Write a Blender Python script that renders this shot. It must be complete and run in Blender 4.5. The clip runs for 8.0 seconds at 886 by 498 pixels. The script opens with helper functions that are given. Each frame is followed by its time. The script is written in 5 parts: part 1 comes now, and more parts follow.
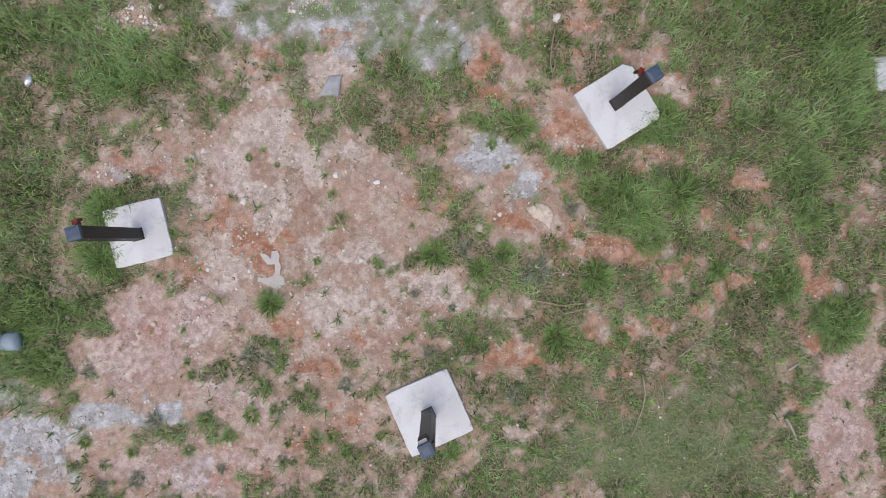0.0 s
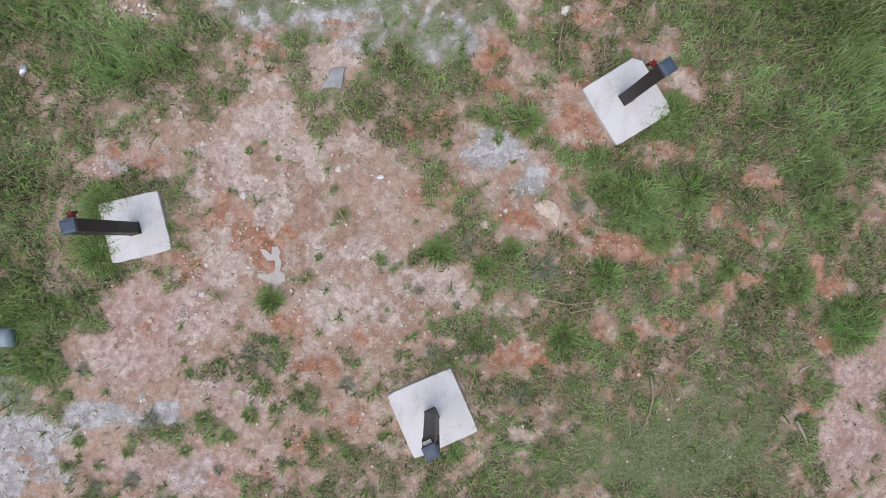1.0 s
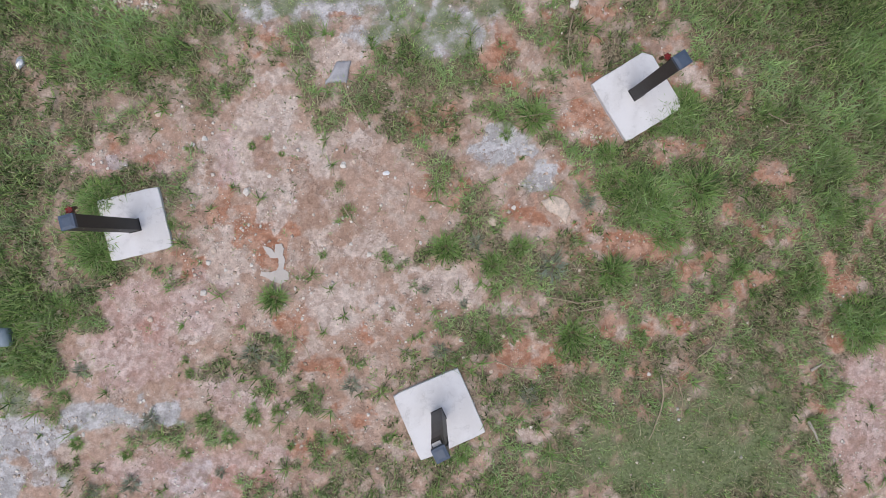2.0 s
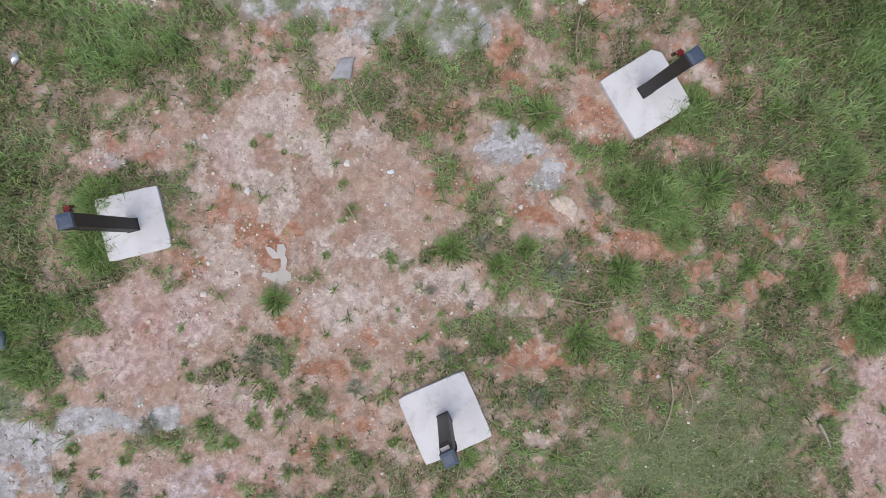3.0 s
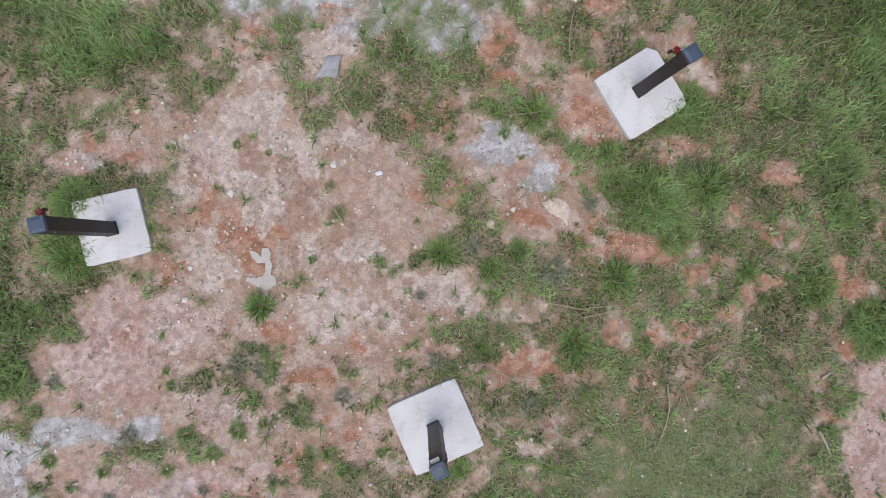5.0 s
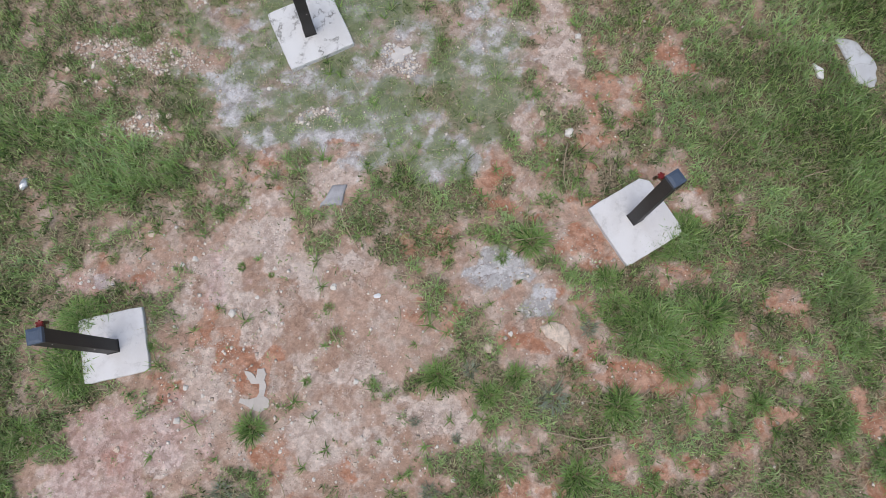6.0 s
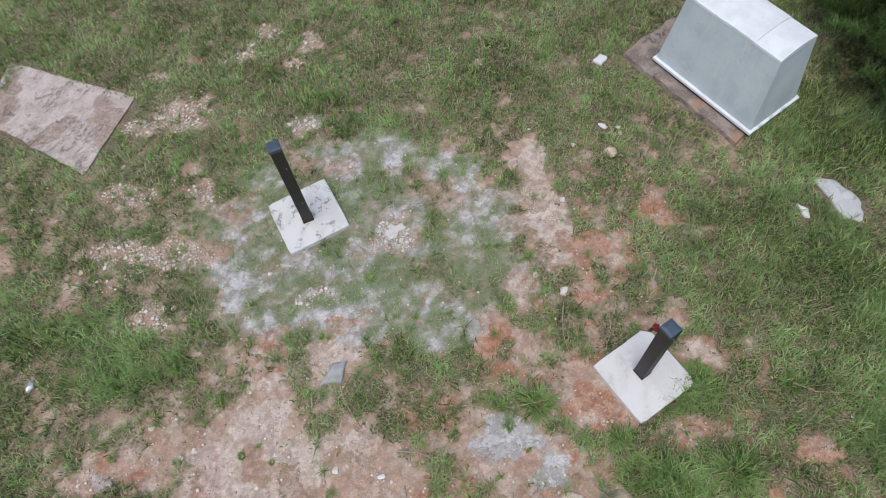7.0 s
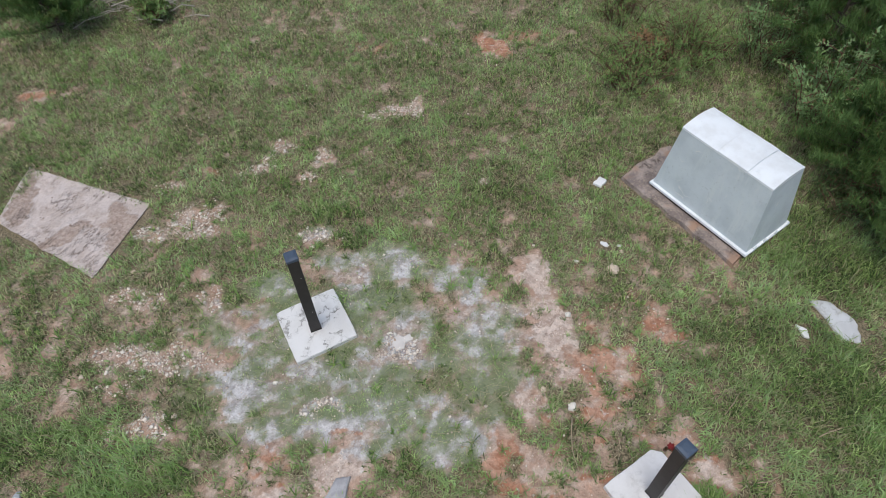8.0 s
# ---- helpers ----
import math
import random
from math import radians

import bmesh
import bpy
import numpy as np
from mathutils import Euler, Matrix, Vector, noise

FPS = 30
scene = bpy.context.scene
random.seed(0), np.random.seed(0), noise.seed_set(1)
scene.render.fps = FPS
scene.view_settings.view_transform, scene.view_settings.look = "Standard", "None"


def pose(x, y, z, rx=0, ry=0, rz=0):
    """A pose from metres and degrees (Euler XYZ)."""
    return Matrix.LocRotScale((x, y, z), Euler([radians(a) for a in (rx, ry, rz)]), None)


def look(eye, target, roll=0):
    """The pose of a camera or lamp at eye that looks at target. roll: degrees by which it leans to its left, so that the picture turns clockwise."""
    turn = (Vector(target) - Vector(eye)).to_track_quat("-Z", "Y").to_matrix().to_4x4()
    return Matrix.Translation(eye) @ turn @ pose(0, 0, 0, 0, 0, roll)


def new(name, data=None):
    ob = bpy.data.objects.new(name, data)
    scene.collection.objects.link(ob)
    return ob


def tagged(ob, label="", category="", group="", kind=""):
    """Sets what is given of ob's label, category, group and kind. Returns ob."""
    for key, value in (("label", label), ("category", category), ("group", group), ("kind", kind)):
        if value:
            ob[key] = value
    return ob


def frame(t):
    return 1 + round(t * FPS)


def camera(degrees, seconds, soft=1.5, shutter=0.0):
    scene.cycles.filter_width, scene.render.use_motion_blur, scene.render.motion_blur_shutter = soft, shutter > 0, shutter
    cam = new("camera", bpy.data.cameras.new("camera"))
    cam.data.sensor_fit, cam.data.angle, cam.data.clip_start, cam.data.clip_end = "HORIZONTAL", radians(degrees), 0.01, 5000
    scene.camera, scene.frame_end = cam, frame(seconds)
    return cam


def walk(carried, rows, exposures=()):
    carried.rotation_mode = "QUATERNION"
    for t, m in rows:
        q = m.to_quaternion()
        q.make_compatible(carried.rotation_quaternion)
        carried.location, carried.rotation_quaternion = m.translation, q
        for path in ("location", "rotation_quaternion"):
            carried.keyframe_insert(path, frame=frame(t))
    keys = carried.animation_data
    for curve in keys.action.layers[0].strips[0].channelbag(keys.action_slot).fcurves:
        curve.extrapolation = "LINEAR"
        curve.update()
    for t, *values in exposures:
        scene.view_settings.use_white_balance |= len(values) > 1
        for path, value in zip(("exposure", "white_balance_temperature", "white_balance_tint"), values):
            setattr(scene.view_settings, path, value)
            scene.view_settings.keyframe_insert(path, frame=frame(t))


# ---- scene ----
cam = camera(68.56, 8.0, soft=0.6)
PATH = [
    (0.0, 0.221, 0.327, 5.815, -0.74, -0.33, 0.11),
    (0.5, 0.172, 0.300, 5.725, -0.55, -0.53, 0.39),
    (1.0, 0.153, 0.289, 5.683, -0.67, -0.62, 0.49),
    (1.5, 0.113, 0.272, 5.632, -0.65, -0.79, 0.51),
    (3.0, -0.058, 0.240, 5.463, -0.41, -1.72, 0.50),
    (3.5, -0.040, 0.301, 5.401, -0.66, -1.51, 0.66),
    (4.0, -0.055, 0.297, 5.323, -0.71, -1.72, 0.86),
    (5.3, -0.023, 0.246, 5.302, 0.36, -2.38, 0.31),
    (5.5, -0.009, 0.240, 5.326, 3.29, -2.23, 0.42),
    (6.0, 0.282, 0.073, 5.307, 12.56, 0.63, 1.42),
    (6.5, 0.489, 0.026, 5.307, 20.43, 3.30, 0.23),
    (7.0, 0.544, 0.091, 5.290, 27.00, 4.60, -2.17),
    (7.5, 0.502, 0.189, 5.367, 32.37, 3.94, -2.04),
    (8.0, 0.317, 0.072, 5.405, 36.61, 2.61, -1.75),
]
walk(cam, [(t, pose(x, y, z, rx, ry, rz)) for t, x, y, z, rx, ry, rz in PATH],
     exposures=[(0.0, 0.15, 6500, 11), (5.5, 0.15, 6500, 10), (8.0, 0.2, 6550, 7)])

# ---- light: overcast sky with a wide, weak sun ----
world = bpy.data.worlds.new("sky")
scene.world = world
world.use_nodes = True
wn = world.node_tree.nodes
sky = wn.new("ShaderNodeTexSky")
sky.sky_type = "NISHITA"
sky.sun_disc = False
sky.sun_elevation, sky.sun_rotation = radians(71), radians(202)
sky.air_density, sky.dust_density, sky.ozone_density = 1.0, 2.5, 1.0
wn["Background"].inputs["Strength"].default_value = 0.126
world.node_tree.links.new(sky.outputs["Color"], wn["Background"].inputs["Color"])
sun = new("sun", bpy.data.lights.new("sun", "SUN"))
sun.data.energy, sun.data.angle, sun.data.color = 1.25, radians(45), (1.0, 0.97, 0.93)
sun.matrix_world = look((-2.0, -5.0, 16.0), (0, 0, 0))


# ---- materials ----
class Nodes:
    """A short way to write node materials."""

    def __init__(self, name):
        self.mat = bpy.data.materials.new(name)
        self.mat.use_nodes = True
        self.tree = self.mat.node_tree
        self.bsdf = self.tree.nodes["Principled BSDF"]
        self.space = None

    def node(self, kind, **values):
        n = self.tree.nodes.new(kind)
        for k, v in values.items():
            setattr(n, k, v)
        return n

    def link(self, a, b):
        self.tree.links.new(a, b)

    def put(self, socket, value):
        if hasattr(value, "links"):
            self.link(value, socket)
        elif isinstance(value, tuple) and len(value) == 3:
            socket.default_value = (*value, 1)
        else:
            socket.default_value = value

    def where(self, kind="Object"):
        return self.node("ShaderNodeTexCoord").outputs[kind]

    def noise(self, scale, detail=4.0, rough=0.55, vector=None, stretch=None):
        n = self.node("ShaderNodeTexNoise")
        n.inputs["Scale"].default_value = scale
        n.inputs["Detail"].default_value = detail
        n.inputs["Roughness"].default_value = rough
        v = vector or self.where()
        if stretch:
            m = self.node("ShaderNodeMapping")
            m.inputs["Scale"].default_value = stretch
            self.link(v, m.inputs["Vector"])
            v = m.outputs["Vector"]
        self.link(v, n.inputs["Vector"])
        return n.outputs["Fac"]

    def cells(self, scale, feature="F1", out="Distance", vector=None):
        n = self.node("ShaderNodeTexVoronoi", feature=feature)
        n.inputs["Scale"].default_value = scale
        self.link(vector or self.where(), n.inputs["Vector"])
        return n.outputs[out]

    def ramp(self, fac, lo, hi, a=0.0, b=1.0):
        n = self.node("ShaderNodeMapRange", interpolation_type="SMOOTHSTEP")
        self.put(n.inputs["Value"], fac)
        for key, v in (("From Min", lo), ("From Max", hi), ("To Min", a), ("To Max", b)):
            n.inputs[key].default_value = v
        return n.outputs["Result"]

    def math(self, op, a, b=0.0):
        n = self.node("ShaderNodeMath", operation=op)
        self.put(n.inputs[0], a)
        self.put(n.inputs[1], b)
        return n.outputs[0]

    def mix(self, fac, a, b, blend="MIX"):
        n = self.node("ShaderNodeMix", data_type="RGBA", blend_type=blend)
        self.put(n.inputs[0], fac)
        self.put(n.inputs[6], a)
        self.put(n.inputs[7], b)
        return n.outputs[2]

    def attr(self, name, out="Fac"):
        return self.node("ShaderNodeAttribute", attribute_name=name).outputs[out]

    def bump(self, height, strength=0.4, distance=0.005):
        n = self.node("ShaderNodeBump")
        n.inputs["Strength"].default_value = strength
        n.inputs["Distance"].default_value = distance
        self.link(height, n.inputs["Height"])
        self.link(n.outputs["Normal"], self.bsdf.inputs["Normal"])

    def done(self, colour, rough=0.8, metal=0.0, specular=0.3):
        self.put(self.bsdf.inputs["Base Color"], colour)
        self.put(self.bsdf.inputs["Roughness"], rough)
        self.bsdf.inputs["Metallic"].default_value = metal
        self.bsdf.inputs["Specular IOR Level"].default_value = specular
        return self.mat


def ground_material():
    m = Nodes("bare_earth")
    soil = m.node("ShaderNodeSeparateColor")
    m.link(m.attr("soil", "Color"), soil.inputs[0])
    red, pale, grey = soil.outputs[0], soil.outputs[1], soil.outputs[2]
    chip, cover = m.attr("chip"), m.attr("cover")
    big, mid, fine, grit = m.noise(0.9, 5), m.noise(7, 6, 0.65), m.noise(45, 5, 0.7), m.noise(190, 3, 0.7)

    clod, crumb, smear = m.noise(14, 5, 0.62), m.noise(60, 4, 0.7), m.noise(5.0, 6, 0.62, stretch=(1.0, 1.12, 1.0))
    ragged = m.math("ADD", m.math("MULTIPLY", m.math("SUBTRACT", smear, 0.5), 2.3), m.math("MULTIPLY", m.math("SUBTRACT", clod, 0.5), 0.45))

    def edged(mask, lo=0.32, hi=0.64):
        return m.ramp(m.math("ADD", mask, ragged), lo, hi)

    def grooved(scale, width, amount, detail=6):
        return m.ramp(m.math("ABSOLUTE", m.math("SUBTRACT", m.noise(scale, detail, 0.66), 0.5)), 0.0, width, amount, 0.0)

    c = m.mix(m.ramp(big, 0.40, 0.60), (0.50, 0.355, 0.275), (0.435, 0.295, 0.22))
    c = m.mix(m.ramp(m.noise(5.5, 5, 0.6), 0.44, 0.60), c, (0.56, 0.445, 0.37))
    c = m.mix(m.ramp(grey, 0.1, 0.6, 0.0, 0.7), c, m.mix(m.ramp(mid, 0.44, 0.56), (0.36, 0.34, 0.305), (0.45, 0.435, 0.405)))
    c = m.mix(edged(red), c, m.mix(m.ramp(mid, 0.42, 0.60), (0.43, 0.215, 0.135), (0.51, 0.315, 0.225)))
    c = m.mix(m.math("MULTIPLY", edged(pale), 0.9), c, m.mix(m.ramp(mid, 0.40, 0.60), (0.575, 0.46, 0.39), (0.65, 0.55, 0.48)))
    c = m.mix(edged(grey), c, m.mix(m.ramp(mid, 0.42, 0.58), (0.47, 0.455, 0.445), (0.58, 0.565, 0.56)))
    c = m.mix(edged(m.attr("pink"), 0.25, 0.75), c, m.mix(0.5, c, m.mix(m.ramp(mid, 0.40, 0.60), (0.52, 0.35, 0.315), (0.64, 0.49, 0.465))))
    # damp darker crust, wind-wiped streaks, cracks round thin plates of crust
    crust = m.ramp(m.noise(3.1, 9, 0.75), 0.54, 0.62, 0.0, 0.42)
    c = m.mix(m.math("MULTIPLY", crust, m.ramp(pale, 0.2, 0.7, 1.0, 0.25)), c, (0.30, 0.19, 0.135))
    turned = m.node("ShaderNodeMapping")
    turned.inputs["Rotation"].default_value = (0, 0, radians(-52))
    m.link(m.where(), turned.inputs["Vector"])
    wiped = m.noise(1.0, 5, 0.65, vector=turned.outputs["Vector"], stretch=(3.0, 17.0, 1.0))
    c = m.mix(m.ramp(m.noise(1.3, 3), 0.45, 0.6), c, m.mix(1.0, c, m.mix(m.ramp(wiped, 0.38, 0.62), (0.90, 0.87, 0.85), (1.06, 1.06, 1.06)), "MULTIPLY"))
    cracks = m.math("MULTIPLY", grooved(7, 0.016, 0.75), m.ramp(m.noise(2.3, 4), 0.46, 0.60))
    c = m.mix(cracks, c, (0.22, 0.145, 0.105))
    c = m.mix(1.0, c, m.mix(m.ramp(clod, 0.38, 0.58), (0.87, 0.85, 0.84), (1.06, 1.06, 1.06)), "MULTIPLY")
    c = m.mix(1.0, c, m.mix(m.ramp(crumb, 0.34, 0.58), (0.93, 0.92, 0.91), (1.04, 1.04, 1.04)), "MULTIPLY")
    # small clods and crumbs, each with its own tone
    for size, low, high in ((26, 0.93, 1.05), (62, 0.90, 1.06)):
        tone = m.node("ShaderNodeSeparateColor")
        bent = m.node("ShaderNodeVectorMath", operation="ADD")
        wob = m.node("ShaderNodeTexNoise")
        wob.inputs["Scale"].default_value = size * 0.6
        m.link(m.where(), wob.inputs["Vector"])
        small = m.node("ShaderNodeVectorMath", operation="SCALE")
        small.inputs["Scale"].default_value = 0.9 / size
        m.link(wob.outputs["Color"], small.inputs[0])
        m.link(m.where(), bent.inputs[0])
        m.link(small.outputs[0], bent.inputs[1])
        m.link(m.cells(size, out="Color", vector=bent.outputs[0]), tone.inputs[0])
        k = m.ramp(tone.outputs[0], 0.0, 1.0, low, high)
        grey_k = m.node("ShaderNodeCombineColor")
        for i in range(3):
            m.link(k, grey_k.inputs[i])
        c = m.mix(1.0, c, grey_k.outputs[0], "MULTIPLY")
    dots = m.ramp(m.cells(52), 0.12, 0.27, 1.0, 0.0)
    some = m.ramp(m.math("ADD", m.noise(4, 4), m.math("MULTIPLY", chip, 0.32)), 0.52, 0.66)
    c = m.mix(m.math("MULTIPLY", dots, some), c, (0.66, 0.57, 0.48))
    dark = m.ramp(m.cells(30), 0.06, 0.20, 0.75, 0.0)
    c = m.mix(m.math("MULTIPLY", dark, m.ramp(m.noise(3.5, 4), 0.46, 0.60)), c, (0.17, 0.11, 0.08))
    # thatch of dead blades between living ones; its darkest tone paints shade in the gaps
    straw = m.mix(m.ramp(m.noise(55, 4, 0.7), 0.36, 0.62), (0.052, 0.050, 0.027), (0.30, 0.25, 0.16))
    straw = m.mix(m.ramp(grey, 0.03, 0.4, 0.0, 0.85), straw, m.mix(m.ramp(mid, 0.4, 0.62), (0.20, 0.245, 0.13), (0.335, 0.355, 0.25)))
    straw = m.mix(m.attr("moss"), straw, m.mix(m.ramp(fine, 0.35, 0.62), (0.085, 0.125, 0.045), (0.215, 0.26, 0.125)))
    thick = m.ramp(m.math("ADD", cover, m.math("MULTIPLY", m.math("SUBTRACT", fine, 0.5), 0.9)), 0.28, 0.86, 0.0, 0.93)
    c = m.mix(thick, c, straw)
    c = m.mix(1.0, c, m.mix(m.ramp(grit, 0.3, 0.7), (0.86, 0.855, 0.85), (1.04, 1.04, 1.04)), "MULTIPLY")
    h = m.math("ADD", m.math("MULTIPLY", fine, 0.7), m.math("ADD", m.math("MULTIPLY", grit, 0.35), m.math("MULTIPLY", mid, 0.8)))
    h = m.math("ADD", h, m.math("ADD", m.math("MULTIPLY", smear, 1.2), m.math("MULTIPLY", clod, 0.8)))
    h = m.math("SUBTRACT", m.math("ADD", h, m.math("MULTIPLY", dots, 0.25)), m.math("MULTIPLY", cracks, 0.5))
    m.bump(h, 0.45, 0.014)
    return m.done(c, 0.95, specular=0.15)


def blade_material(name, green, fresh, dry):
    m = Nodes(name)
    rnd = m.node("ShaderNodeNewGeometry").outputs["Random Per Island"]
    c = m.mix(rnd, green, fresh)
    c = m.mix(m.ramp(m.noise(1.6, 3), 0.4, 0.65), c, m.mix(rnd, fresh, (fresh[0] * 0.8, fresh[1] * 0.92, fresh[2] * 1.15)))
    level = m.node("ShaderNodeVectorMath", operation="SCALE")
    m.link(c, level.inputs[0])
    m.link(m.math("ADD", m.attr("tone"), 1.0), level.inputs["Scale"])
    c = level.outputs[0]
    c = m.mix(m.attr("dry"), c, m.mix(rnd, dry, (dry[0] * 0.6, dry[1] * 0.6, dry[2] * 0.6)))
    m.done(c, 0.6, specular=0.25)
    out = m.tree.nodes["Material Output"]
    trans = m.node("ShaderNodeBsdfTranslucent")
    m.link(c, trans.inputs["Color"])
    mixed = m.node("ShaderNodeMixShader")
    mixed.inputs[0].default_value = 0.3
    m.link(m.bsdf.outputs[0], mixed.inputs[1])
    m.link(trans.outputs[0], mixed.inputs[2])
    m.link(mixed.outputs[0], out.inputs["Surface"])
    return m.mat


def concrete_material(name, base, stain, veins=0.0):
    m = Nodes(name)
    c = m.mix(m.ramp(m.noise(6, 5), 0.35, 0.7), base, (base[0] * 0.88, base[1] * 0.87, base[2] * 0.86))
    c = m.mix(m.ramp(m.noise(14, 6, 0.7), 0.58, 0.8, 0.0, 0.7), c, stain)
    if veins:
        lines = m.ramp(m.math("ABSOLUTE", m.math("SUBTRACT", m.noise(5, 6, 0.62), 0.5)), 0.0, 0.04, veins, 0.0)
        c = m.mix(m.math("MULTIPLY", lines, m.ramp(m.noise(7, 4), 0.42, 0.62)), c, (0.22, 0.21, 0.19))
    specks = m.ramp(m.cells(38), 0.03, 0.10, 0.6, 0.0)
    c = m.mix(m.math("MULTIPLY", specks, m.ramp(m.noise(9, 2), 0.55, 0.7)), c, (0.22, 0.19, 0.16))
    m.bump(m.noise(90, 5, 0.7), 0.25, 0.004)
    return m.done(c, 0.88, specular=0.25)


def plain_material(name, base, rough=0.6, vary=0.18, scale=12.0, metal=0.0, specular=0.4, bump=0.15):
    m = Nodes(name)
    k = 1 - vary
    c = m.mix(m.ramp(m.noise(scale, 5, 0.65), 0.35, 0.68), base, (base[0] * k, base[1] * k, base[2] * k))
    rnd = m.node("ShaderNodeObjectInfo").outputs["Random"]
    c = m.mix(m.math("MULTIPLY", rnd, 0.5), c, (base[0] * 0.8, base[1] * 0.78, base[2] * 0.76))
    m.bump(m.noise(scale * 8, 4, 0.7), bump, 0.003)
    return m.done(c, rough, metal, specular)


def cabinet_material():
    m = Nodes("weathered_pale_paint")
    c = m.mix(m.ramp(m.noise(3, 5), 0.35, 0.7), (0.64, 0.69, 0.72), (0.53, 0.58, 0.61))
    runs = m.ramp(m.noise(7, 5, 0.65, stretch=(1.0, 1.0, 0.10)), 0.50, 0.66, 0.0, 0.75)
    c = m.mix(runs, c, (0.67, 0.71, 0.72))
    scratch = m.ramp(m.math("ABSOLUTE", m.math("SUBTRACT", m.noise(2.2, 4, 0.5), 0.5)), 0.0, 0.009, 0.9, 0.0)
    c = m.mix(m.math("MULTIPLY", scratch, m.ramp(m.noise(5, 2), 0.55, 0.65)), c, (0.75, 0.76, 0.75))
    c = m.mix(m.ramp(m.noise(30, 6, 0.75), 0.56, 0.72, 0.0, 0.45), c, (0.30, 0.32, 0.31))
    m.bump(m.noise(60, 3), 0.05, 0.002)
    return m.done(c, 0.5, specular=0.4)


def pad_material():
    m = Nodes("dirty_concrete")
    c = m.mix(m.ramp(m.noise(4, 6, 0.65), 0.40, 0.60), (0.22, 0.18, 0.165), (0.40, 0.33, 0.29))
    c = m.mix(m.ramp(m.noise(11, 6, 0.72), 0.52, 0.66, 0.0, 0.85), c, (0.085, 0.065, 0.055))
    c = m.mix(m.ramp(m.noise(35, 5, 0.7), 0.50, 0.68, 0.0, 0.7), c, (0.45, 0.36, 0.29))
    c = m.mix(m.ramp(m.noise(2.2, 3), 0.52, 0.62, 0.0, 0.8), c, (0.40, 0.25, 0.17))
    m.bump(m.noise(24, 6, 0.75), 0.7, 0.02)
    return m.done(c, 0.93, specular=0.15)


def sheet_material():
    m = Nodes("muddy_sheet")
    turned = m.node("ShaderNodeMapping")
    turned.inputs["Rotation"].default_value = (0, 0, radians(-48))
    m.link(m.where(), turned.inputs["Vector"])
    folds = m.noise(1.0, 7, 0.7, vector=turned.outputs["Vector"], stretch=(3.0, 9.0, 1.0))
    c = m.mix(m.ramp(m.noise(4, 6, 0.7), 0.42, 0.60), (0.63, 0.545, 0.505), (0.52, 0.435, 0.39))
    c = m.mix(m.ramp(m.noise(9, 7, 0.75), 0.52, 0.62, 0.0, 0.5), c, (0.40, 0.31, 0.265))
    mud = m.ramp(m.math("ADD", m.attr("mud"), m.math("MULTIPLY", m.math("SUBTRACT", m.noise(7, 8, 0.75), 0.5), 2.4)), 0.42, 0.85, 0.0, 0.65)
    c = m.mix(mud, c, m.mix(m.ramp(m.noise(30, 5, 0.7), 0.40, 0.60), (0.24, 0.155, 0.11), (0.43, 0.32, 0.25)))
    creases = m.math("MULTIPLY", m.ramp(m.math("ABSOLUTE", m.math("SUBTRACT", folds, 0.5)), 0.0, 0.02, 0.8, 0.0), m.ramp(m.noise(2.6, 4), 0.45, 0.58))
    c = m.mix(creases, c, (0.17, 0.125, 0.10))
    clots = m.math("MULTIPLY", m.ramp(m.cells(15), 0.10, 0.26, 0.8, 0.0), m.ramp(m.noise(5, 3), 0.48, 0.60))
    c = m.mix(clots, c, (0.20, 0.14, 0.11))
    h = m.math("SUBTRACT", m.math("ADD", m.math("MULTIPLY", folds, 1.6), m.math("ADD", m.noise(16, 5, 0.7), m.math("MULTIPLY", mud, 0.5))), m.math("MULTIPLY", creases, 0.4))
    m.bump(h, 0.8, 0.022)
    return m.done(c, 0.9, specular=0.2)


GROUND = ground_material()
GRASS = blade_material("grass_blade", (0.034, 0.064, 0.018), (0.38, 0.49, 0.185), (0.62, 0.54, 0.36))
TALL = blade_material("tall_grass_blade", (0.040, 0.10, 0.024), (0.33, 0.47, 0.14), (0.50, 0.44, 0.27))
GREYTUFT = blade_material("greyish_weed_blade", (0.13, 0.145, 0.10), (0.38, 0.41, 0.28), (0.45, 0.36, 0.26))
NEEDLE = blade_material("pine_needle", (0.055, 0.115, 0.036), (0.21, 0.33, 0.10), (0.24, 0.15, 0.07))
LEAF = blade_material("shrub_leaf", (0.08, 0.155, 0.045), (0.34, 0.48, 0.20), (0.34, 0.22, 0.13))
DARK_LEAF = blade_material("undergrowth_leaf", (0.04, 0.075, 0.024), (0.15, 0.22, 0.085), (0.20, 0.13, 0.07))
PAVER = concrete_material("white_concrete", (0.75, 0.73, 0.715), (0.62, 0.58, 0.545), 0.18)
PAVER_OLD = concrete_material("streaked_concrete", (0.74, 0.73, 0.715), (0.44, 0.43, 0.41), 0.9)
PAD = pad_material()
WORN_POST = plain_material("dusty_brown_sleeve", (0.10, 0.088, 0.082), 0.5, 0.25, 9)
POST = plain_material("black_sleeve", (0.036, 0.031, 0.029), 0.55, 0.3, 9)
CAP = plain_material("blue_grey_cap", (0.075, 0.105, 0.155), 0.45, 0.2, 20)
BLACK = plain_material("black_iron", (0.015, 0.014, 0.014), 0.5, 0.2, 30)
GAP = plain_material("rim_shadow_dark", (0.05, 0.042, 0.038), 0.9, 0.3, 20)
RED = plain_material("red_enamel", (0.22, 0.016, 0.014), 0.4, 0.3, 40)
